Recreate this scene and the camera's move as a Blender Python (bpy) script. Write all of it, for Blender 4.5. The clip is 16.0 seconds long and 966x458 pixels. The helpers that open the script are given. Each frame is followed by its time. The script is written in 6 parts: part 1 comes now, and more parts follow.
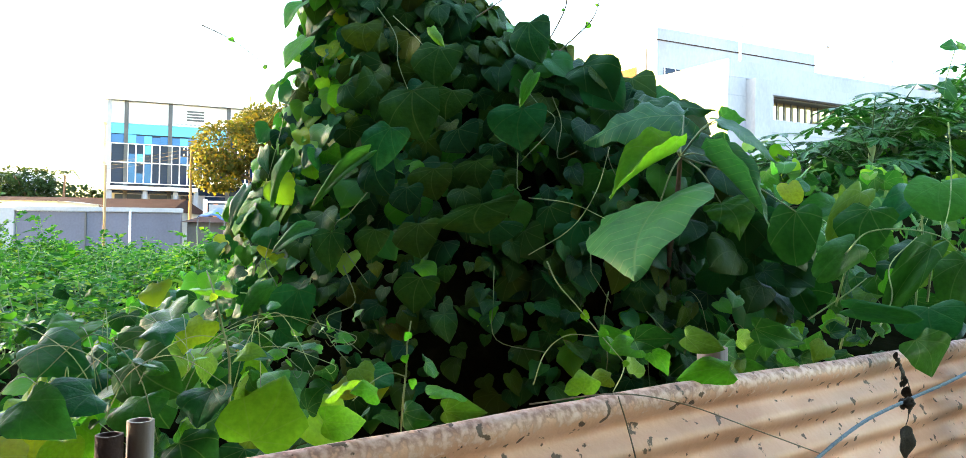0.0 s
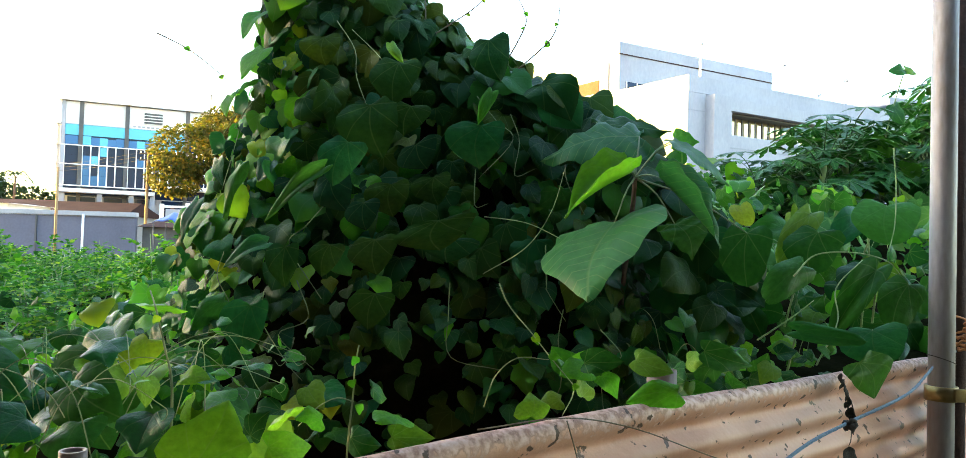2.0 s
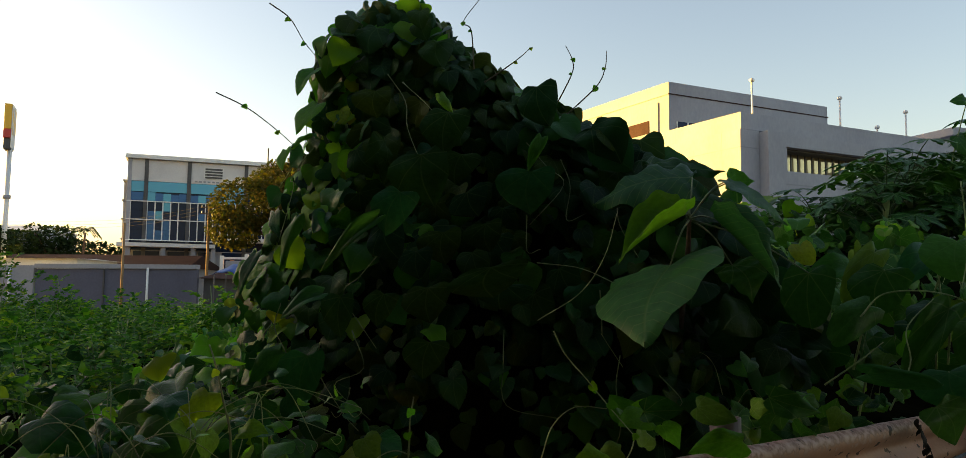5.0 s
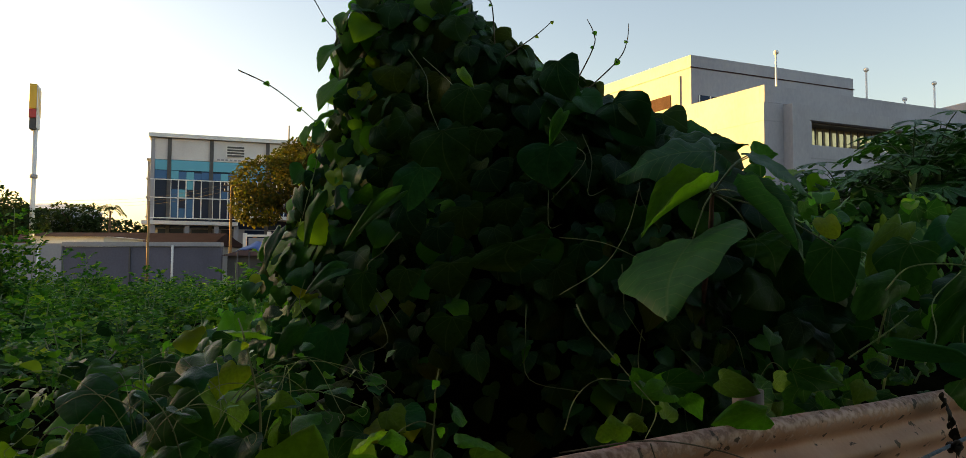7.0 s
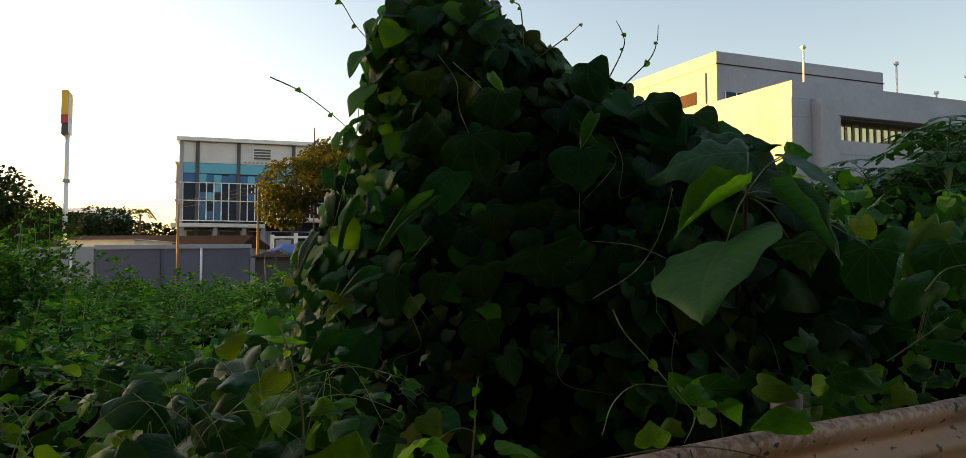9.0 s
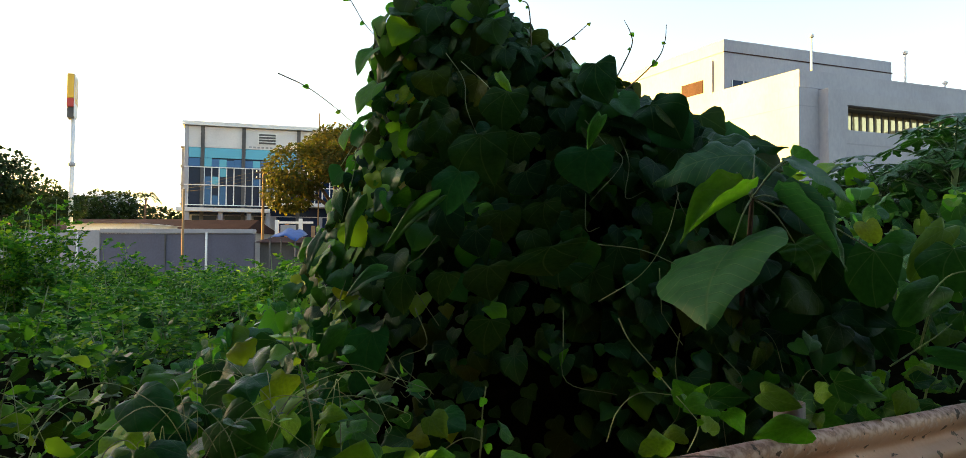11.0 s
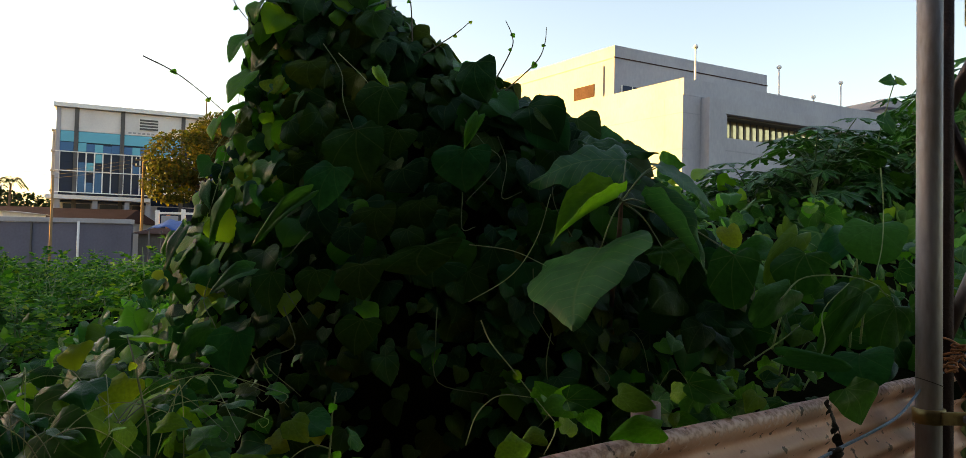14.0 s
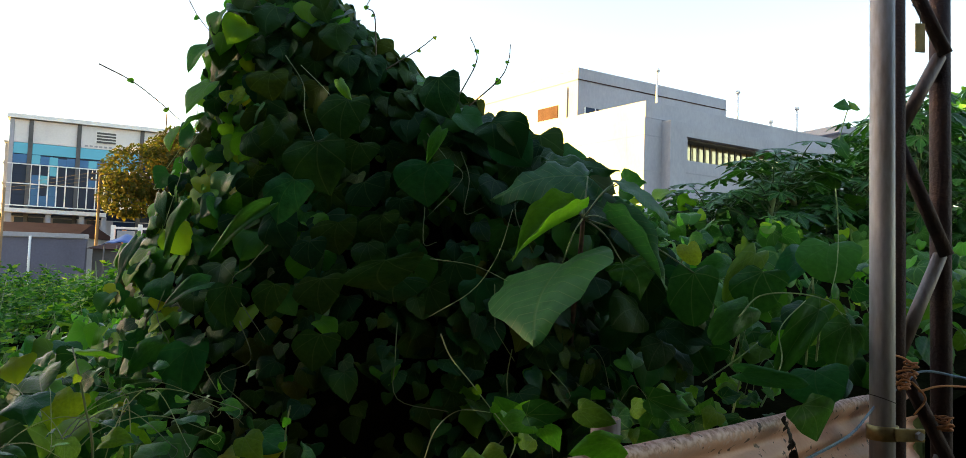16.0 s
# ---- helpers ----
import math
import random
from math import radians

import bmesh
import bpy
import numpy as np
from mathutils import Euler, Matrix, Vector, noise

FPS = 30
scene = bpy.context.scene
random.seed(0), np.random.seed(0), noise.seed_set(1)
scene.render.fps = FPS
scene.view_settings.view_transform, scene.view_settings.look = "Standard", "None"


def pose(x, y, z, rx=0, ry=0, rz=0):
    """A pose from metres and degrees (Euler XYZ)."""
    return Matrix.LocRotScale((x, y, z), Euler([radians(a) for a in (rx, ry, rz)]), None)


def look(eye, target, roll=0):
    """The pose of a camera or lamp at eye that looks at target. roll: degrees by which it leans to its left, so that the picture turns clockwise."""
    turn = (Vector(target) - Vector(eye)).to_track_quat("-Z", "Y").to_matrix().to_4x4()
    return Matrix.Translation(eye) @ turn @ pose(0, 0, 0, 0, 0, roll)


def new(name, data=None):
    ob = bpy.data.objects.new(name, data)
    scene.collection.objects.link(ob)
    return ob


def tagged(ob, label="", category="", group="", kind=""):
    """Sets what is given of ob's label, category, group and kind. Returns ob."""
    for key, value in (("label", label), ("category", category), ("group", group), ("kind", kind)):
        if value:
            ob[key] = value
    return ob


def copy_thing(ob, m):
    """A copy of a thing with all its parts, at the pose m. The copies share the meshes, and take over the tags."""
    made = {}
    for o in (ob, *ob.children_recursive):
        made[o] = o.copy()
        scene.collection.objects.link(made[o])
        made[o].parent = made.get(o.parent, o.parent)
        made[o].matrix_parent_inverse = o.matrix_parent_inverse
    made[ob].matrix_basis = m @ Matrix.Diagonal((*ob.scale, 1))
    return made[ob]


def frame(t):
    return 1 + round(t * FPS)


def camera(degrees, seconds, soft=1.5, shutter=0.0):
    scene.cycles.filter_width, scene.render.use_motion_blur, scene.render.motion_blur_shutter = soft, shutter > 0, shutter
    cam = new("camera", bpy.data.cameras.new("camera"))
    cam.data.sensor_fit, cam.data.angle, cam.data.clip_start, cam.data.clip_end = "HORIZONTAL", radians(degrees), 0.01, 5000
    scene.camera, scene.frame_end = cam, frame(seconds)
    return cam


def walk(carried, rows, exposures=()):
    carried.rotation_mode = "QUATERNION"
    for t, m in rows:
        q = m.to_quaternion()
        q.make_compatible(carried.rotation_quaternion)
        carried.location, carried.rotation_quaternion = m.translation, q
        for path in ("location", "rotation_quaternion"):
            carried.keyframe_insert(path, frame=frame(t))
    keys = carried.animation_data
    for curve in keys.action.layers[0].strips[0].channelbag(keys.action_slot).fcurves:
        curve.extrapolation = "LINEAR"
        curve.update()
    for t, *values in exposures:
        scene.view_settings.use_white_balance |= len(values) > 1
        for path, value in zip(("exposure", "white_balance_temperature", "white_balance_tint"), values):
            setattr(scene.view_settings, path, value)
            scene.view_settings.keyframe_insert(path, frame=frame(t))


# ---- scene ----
cam = camera(64.3, 16.0, soft=0.5)
PATH = [
    (0, (0.024, 0.001, 1.718), (-0.003, 2.001, 1.751), 0.9),
    (0.5, (0.02, 0.009, 1.727), (-0.017, 2.008, 1.768), 0.9),
    (1, (0.023, 0.006, 1.735), (-0.004, 2.005, 1.789), 0.8),
    (1.5, (0.034, 0.005, 1.737), (0.079, 2.004, 1.793), 1.5),
    (2, (0.041, 0.002, 1.742), (0.112, 2.0, 1.801), 1.7),
    (2.5, (0.036, 0.001, 1.745), (0.123, 1.998, 1.806), 2.5),
    (3, (0.039, 0.006, 1.754), (0.118, 2.001, 1.874), 2.0),
    (3.5, (0.041, 0.003, 1.752), (0.06, 1.996, 1.911), 1.1),
    (4, (0.045, -0.001, 1.756), (0.027, 1.992, 1.923), 0.9),
    (4.5, (0.043, 0.003, 1.753), (0.016, 1.996, 1.922), 0.8),
    (5, (0.042, 0.006, 1.748), (-0.026, 1.998, 1.92), 0.5),
    (7.3, (0.038, -0.002, 1.744), (-0.083, 1.991, 1.851), 0.3),
    (7.5, (0.039, 0.006, 1.746), (-0.069, 1.999, 1.868), 0.3),
    (8, (0.038, 0.002, 1.745), (-0.09, 1.994, 1.858), 0.1),
    (8.5, (0.027, -0.006, 1.747), (-0.156, 1.983, 1.851), -0.2),
    (9, (0.018, -0.012, 1.756), (-0.167, 1.977, 1.865), -0.1),
    (9.5, (0.015, -0.013, 1.774), (-0.132, 1.979, 1.884), 0.6),
    (9.7, (0.017, -0.016, 1.777), (-0.132, 1.977, 1.863), 0.4),
    (11.8, (0.011, -0.03, 1.808), (-0.201, 1.958, 1.87), 0.6),
    (12, (0.015, -0.028, 1.81), (-0.195, 1.96, 1.867), 0.5),
    (12.5, (0.014, -0.028, 1.811), (-0.198, 1.96, 1.869), 0.4),
    (13, (0.024, -0.03, 1.812), (-0.137, 1.962, 1.894), 0.3),
    (13.5, (0.031, -0.009, 1.812), (-0.053, 1.988, 1.891), 1.1),
    (14, (0.069, 0.003, 1.805), (0.148, 2.0, 1.873), 1.3),
    (14.5, (0.077, 0.01, 1.8), (0.257, 2.0, 1.864), 1.6),
    (15, (0.073, -0.002, 1.793), (0.262, 1.986, 1.906), 2.1),
    (15.5, (0.075, 0.009, 1.792), (0.261, 1.997, 1.912), 2.0),
    (16, (0.074, 0.015, 1.794), (0.247, 2.004, 1.914), 1.8),
]
EXPOSURES = [(0, 5.95, 6500, 11), (1.5, 5.65, 6500, 12), (2.5, 5.5, 6500, 13), (3.2, 5.05, 6500, 14), (3.6, 3.95, 6900, 17), (4, 3.22, 7400, 20), (5, 3.15, 7400, 20), (9.7, 3.25, 7400, 20),
             (11.8, 4.4, 6700, 17), (12.5, 4.15, 6600, 18), (13, 3.82, 6900, 20), (13.5, 3.6, 7300, 22), (14.2, 3.72, 7300, 22), (14.6, 4.15, 7000, 19), (15, 4.65, 6700, 17), (15.5, 4.3, 6800, 18), (16, 4.25, 6800, 18)]
walk(cam, [(t, look(eye, target, roll)) for t, eye, target, roll in PATH], EXPOSURES)

# ---- world and sun: low evening sun from the west (-x), ahead of the path ----
SUN_AZ, SUN_EL = radians(164), radians(6)
sun_way = Vector((math.cos(SUN_AZ) * math.cos(SUN_EL), math.sin(SUN_AZ) * math.cos(SUN_EL), math.sin(SUN_EL)))
world = bpy.data.worlds.new("evening_sky")
scene.world = world
world.use_nodes = True
wn = world.node_tree.nodes
sky = wn.new("ShaderNodeTexSky")
sky.sky_type = "NISHITA"
sky.sun_disc = False
sky.sun_elevation = SUN_EL
sky.sun_rotation = math.pi / 2 - SUN_AZ
sky.air_density, sky.dust_density, sky.ozone_density = 1.0, 1.6, 1.2
wn["Background"].inputs["Strength"].default_value = 0.05
world.node_tree.links.new(sky.outputs["Color"], wn["Background"].inputs["Color"])
sun_data = bpy.data.lights.new("sun", "SUN")
sun_data.energy, sun_data.angle, sun_data.color = 2.6, radians(0.6), (1.0, 0.64, 0.13)
sun_ob = new("sun", sun_data)
sun_ob.matrix_world = look((0, 0, 30), Vector((0, 0, 30)) - sun_way)


# ---- materials ----
def node_mat(name):
    m = bpy.data.materials.new(name)
    m.use_nodes = True
    return m, m.node_tree.nodes, m.node_tree.links, m.node_tree.nodes["Principled BSDF"]


def ramp(nodes, stops):
    r = nodes.new("ShaderNodeValToRGB")
    els = r.color_ramp.elements
    while len(els) < len(stops):
        els.new(0.5)
    for e, (p, c) in zip(els, stops):
        e.position, e.color = p, (*c, 1)
    return r


def surface(name, stops, scale=6.0, rough=0.7, metal=0.0, bump=0.2, fine=60.0, stretch=(1, 1, 1)):
    """A surface with stains at one scale and grain at a finer one."""
    m, n, l, p = node_mat(name)
    tc, mp = n.new("ShaderNodeTexCoord"), n.new("ShaderNodeMapping")
    mp.inputs["Scale"].default_value = stretch
    l.new(tc.outputs["Object"], mp.inputs["Vector"])
    a, b = n.new("ShaderNodeTexNoise"), n.new("ShaderNodeTexNoise")
    a.inputs["Scale"].default_value, a.inputs["Detail"].default_value = scale, 8
    b.inputs["Scale"].default_value, b.inputs["Detail"].default_value = fine, 6
    mix = n.new("ShaderNodeMix")
    mix.inputs[0].default_value = 0.35
    l.new(mp.outputs[0], a.inputs["Vector"]), l.new(mp.outputs[0], b.inputs["Vector"])
    l.new(a.outputs[0], mix.inputs[2]), l.new(b.outputs[0], mix.inputs[3])
    r = ramp(n, stops)
    l.new(mix.outputs[0], r.inputs[0]), l.new(r.outputs[0], p.inputs["Base Color"])
    p.inputs["Roughness"].default_value, p.inputs["Metallic"].default_value = rough, metal
    if bump:
        bp = n.new("ShaderNodeBump")
        bp.inputs["Strength"].default_value, bp.inputs["Distance"].default_value = bump, 0.02
        l.new(mix.outputs[0], bp.inputs["Height"]), l.new(bp.outputs[0], p.inputs["Normal"])
    return m


def leaf_mat(name, stops, trans=0.3, rough=0.45, veins=7.0, vein_mix=0.35, glow=(1.0, 1.0, 0.5), palm=False, sheen=0.4):
    """A thin leaf: its colour varies from leaf to leaf, pale veins run over it and light comes through."""
    m, n, l, p = node_mat(name)
    info, geo = n.new("ShaderNodeObjectInfo"), n.new("ShaderNodeNewGeometry")
    add, fr = n.new("ShaderNodeMath"), n.new("ShaderNodeMath")
    add.operation, fr.operation = "ADD", "FRACT"
    l.new(info.outputs["Random"], add.inputs[0]), l.new(geo.outputs["Random Per Island"], add.inputs[1])
    l.new(add.outputs[0], fr.inputs[0])
    r = ramp(n, stops)
    l.new(fr.outputs[0], r.inputs[0])
    uv, sep = n.new("ShaderNodeUVMap"), n.new("ShaderNodeSeparateXYZ")
    l.new(uv.outputs[0], sep.inputs[0])
    au = n.new("ShaderNodeMath")
    au.operation = "ABSOLUTE"
    l.new(sep.outputs[0], au.inputs[0])
    if palm:
        # veins fan out from the foot of the blade
        ang = n.new("ShaderNodeMath")
        ang.operation = "ARCTAN2"
        l.new(sep.outputs[0], ang.inputs[0]), l.new(sep.outputs[1], ang.inputs[1])
        far = n.new("ShaderNodeVectorMath")
        far.operation = "LENGTH"
        l.new(uv.outputs[0], far.inputs[0])
        fan = n.new("ShaderNodeMath")
        fan.operation, fan.inputs[1].default_value = "PINGPONG", 0.34
        l.new(ang.outputs[0], fan.inputs[0])
        pp = n.new("ShaderNodeMath")
        pp.operation = "MULTIPLY"
        l.new(fan.outputs[0], pp.inputs[0]), l.new(far.outputs["Value"], pp.inputs[1])
        vein = ramp(n, [(0.0, (1, 1, 1)), (0.016, (0, 0, 0))])
    else:
        side = n.new("ShaderNodeMath")
        side.operation, side.inputs[1].default_value = "MULTIPLY_ADD", -0.55
        l.new(au.outputs[0], side.inputs[0]), l.new(sep.outputs[1], side.inputs[2])
        ms = n.new("ShaderNodeMath")
        ms.operation, ms.inputs[1].default_value = "MULTIPLY", veins
        l.new(side.outputs[0], ms.inputs[0])
        pp = n.new("ShaderNodeMath")
        pp.operation, pp.inputs[1].default_value = "PINGPONG", 0.5
        l.new(ms.outputs[0], pp.inputs[0])
        vein = ramp(n, [(0.0, (1, 1, 1)), (0.07, (0, 0, 0))])
    l.new(pp.outputs[0], vein.inputs[0])
    rib = ramp(n, [(0.0, (1, 1, 1)), (0.02, (0, 0, 0))])
    l.new(au.outputs[0], rib.inputs[0])
    mx = n.new("ShaderNodeMath")
    mx.operation = "MAXIMUM"
    l.new(vein.outputs[0], mx.inputs[0]), l.new(rib.outputs[0], mx.inputs[1])
    k = n.new("ShaderNodeMath")
    k.operation, k.inputs[1].default_value = "MULTIPLY", vein_mix
    l.new(mx.outputs[0], k.inputs[0])
    tc, noi = n.new("ShaderNodeTexCoord"), n.new("ShaderNodeTexNoise")
    noi.inputs["Scale"].default_value, noi.inputs["Detail"].default_value = 9.0, 5
    l.new(tc.outputs["Object"], noi.inputs["Vector"])
    blot = ramp(n, [(0.3, (0.78, 0.80, 0.78)), (0.7, (1.12, 1.1, 1.05))])
    l.new(noi.outputs[0], blot.inputs[0])
    mul = n.new("ShaderNodeMix")
    mul.data_type, mul.blend_type, mul.inputs[0].default_value = "RGBA", "MULTIPLY", 1.0
    l.new(r.outputs[0], mul.inputs[6]), l.new(blot.outputs[0], mul.inputs[7])
    vm = n.new("ShaderNodeMix")
    vm.data_type = "RGBA"
    vm.inputs[7].default_value = (0.16, 0.26, 0.08, 1)
    l.new(k.outputs[0], vm.inputs[0]), l.new(mul.outputs[2], vm.inputs[6])
    l.new(vm.outputs[2], p.inputs["Base Color"])
    p.inputs["Roughness"].default_value = rough
    p.inputs["Specular IOR Level"].default_value = sheen
    bp = n.new("ShaderNodeBump")
    bp.inputs["Strength"].default_value, bp.inputs["Distance"].default_value = 0.16, 0.007
    bp.invert = True
    quilt = n.new("ShaderNodeTexNoise")
    quilt.inputs["Scale"].default_value, quilt.inputs["Detail"].default_value = 9.0, 4
    l.new(uv.outputs[0], quilt.inputs["Vector"])
    relief = n.new("ShaderNodeMath")
    relief.operation, relief.inputs[1].default_value = "MULTIPLY_ADD", -2.2
    l.new(quilt.outputs[0], relief.inputs[0]), l.new(mx.outputs[0], relief.inputs[2])
    l.new(relief.outputs[0], bp.inputs["Height"]), l.new(bp.outputs[0], p.inputs["Normal"])
    tr, ms2 = n.new("ShaderNodeBsdfTranslucent"), n.new("ShaderNodeMixShader")
    tint = n.new("ShaderNodeMix")
    tint.data_type, tint.blend_type, tint.inputs[0].default_value = "RGBA", "MULTIPLY", 1.0
    tint.inputs[7].default_value = (2.6 * glow[0], 2.6 * glow[1], 2.6 * glow[2], 1)
    l.new(vm.outputs[2], tint.inputs[6]), l.new(tint.outputs[2], tr.inputs["Color"])
    ms2.inputs[0].default_value = trans
    l.new(p.outputs[0], ms2.inputs[1]), l.new(tr.outputs[0], ms2.inputs[2])
    l.new(ms2.outputs[0], n["Material Output"].inputs["Surface"])
    return m


def glass_mat(name, tint, rough=0.03, metal=0.55):
    m, n, l, p = node_mat(name)
    p.inputs["Base Color"].default_value = (*tint, 1)
    p.inputs["Roughness"].default_value = rough
    p.inputs["Metallic"].default_value = metal
    p.inputs["Specular IOR Level"].default_value = 0.12
    noi, bp, tc = n.new("ShaderNodeTexNoise"), n.new("ShaderNodeBump"), n.new("ShaderNodeTexCoord")
    noi.inputs["Scale"].default_value = 0.6
    bp.inputs["Strength"].default_value, bp.inputs["Distance"].default_value = 0.08, 0.1
    l.new(tc.outputs["Object"], noi.inputs["Vector"]), l.new(noi.outputs[0], bp.inputs["Height"])
    l.new(bp.outputs[0], p.inputs["Normal"])
    return m


def fence_mat():
    """Tan paint on sheet steel, chipped and rusting, worst along the top edge."""
    m, n, l, p = node_mat("tan_painted_sheet")
    tc = n.new("ShaderNodeTexCoord")
    big, mid, chip = (n.new("ShaderNodeTexNoise") for _ in range(3))
    for o, s, d in ((big, 5, 6), (mid, 62, 9), (chip, 38, 4)):
        o.inputs["Scale"].default_value, o.inputs["Detail"].default_value = s, d
        l.new(tc.outputs["Object"], o.inputs["Vector"])
    paint = ramp(n, [(0.3, (0.56, 0.28, 0.175)), (0.5, (0.70, 0.385, 0.255)), (0.72, (0.76, 0.46, 0.335))])
    l.new(big.outputs[0], paint.inputs[0])
    chips = ramp(n, [(0.635, (0, 0, 0)), (0.665, (1, 1, 1))])
    l.new(chip.outputs[0], chips.inputs[0])
    sep = n.new("ShaderNodeSeparateXYZ")
    l.new(tc.outputs["Object"], sep.inputs[0])
    edge = n.new("ShaderNodeMapRange")
    edge.inputs["From Min"].default_value, edge.inputs["From Max"].default_value = 1.405, 1.45
    edge.inputs["To Min"].default_value, edge.inputs["To Max"].default_value = 0.0, 0.42
    l.new(sep.outputs[2], edge.inputs[0])
    ad = n.new("ShaderNodeMath")
    l.new(edge.outputs[0], ad.inputs[0]), l.new(mid.outputs[0], ad.inputs[1])
    worn = ramp(n, [(0.72, (0, 0, 0)), (0.82, (1, 1, 1))])
    l.new(ad.outputs[0], worn.inputs[0])
    rust = ramp(n, [(0.32, (0.22, 0.09, 0.05)), (0.44, (0.46, 0.24, 0.17)), (0.54, (0.66, 0.40, 0.30)), (0.72, (0.78, 0.55, 0.46))])
    l.new(mid.outputs[0], rust.inputs[0])
    mxm = n.new("ShaderNodeMix")
    mxm.data_type = "RGBA"
    l.new(worn.outputs[0], mxm.inputs[0]), l.new(paint.outputs[0], mxm.inputs[6]), l.new(rust.outputs[0], mxm.inputs[7])
    mx2 = n.new("ShaderNodeMix")
    mx2.data_type = "RGBA"
    mx2.inputs[7].default_value = (0.10, 0.05, 0.025, 1)
    l.new(chips.outputs[0], mx2.inputs[0]), l.new(mxm.outputs[2], mx2.inputs[6])
    l.new(mx2.outputs[2], p.inputs["Base Color"])
    p.inputs["Roughness"].default_value = 0.55
    bp = n.new("ShaderNodeBump")
    bp.inputs["Strength"].default_value, bp.inputs["Distance"].default_value = 0.4, 0.004
    l.new(ad.outputs[0], bp.inputs["Height"]), l.new(bp.outputs[0], p.inputs["Normal"])
    return m


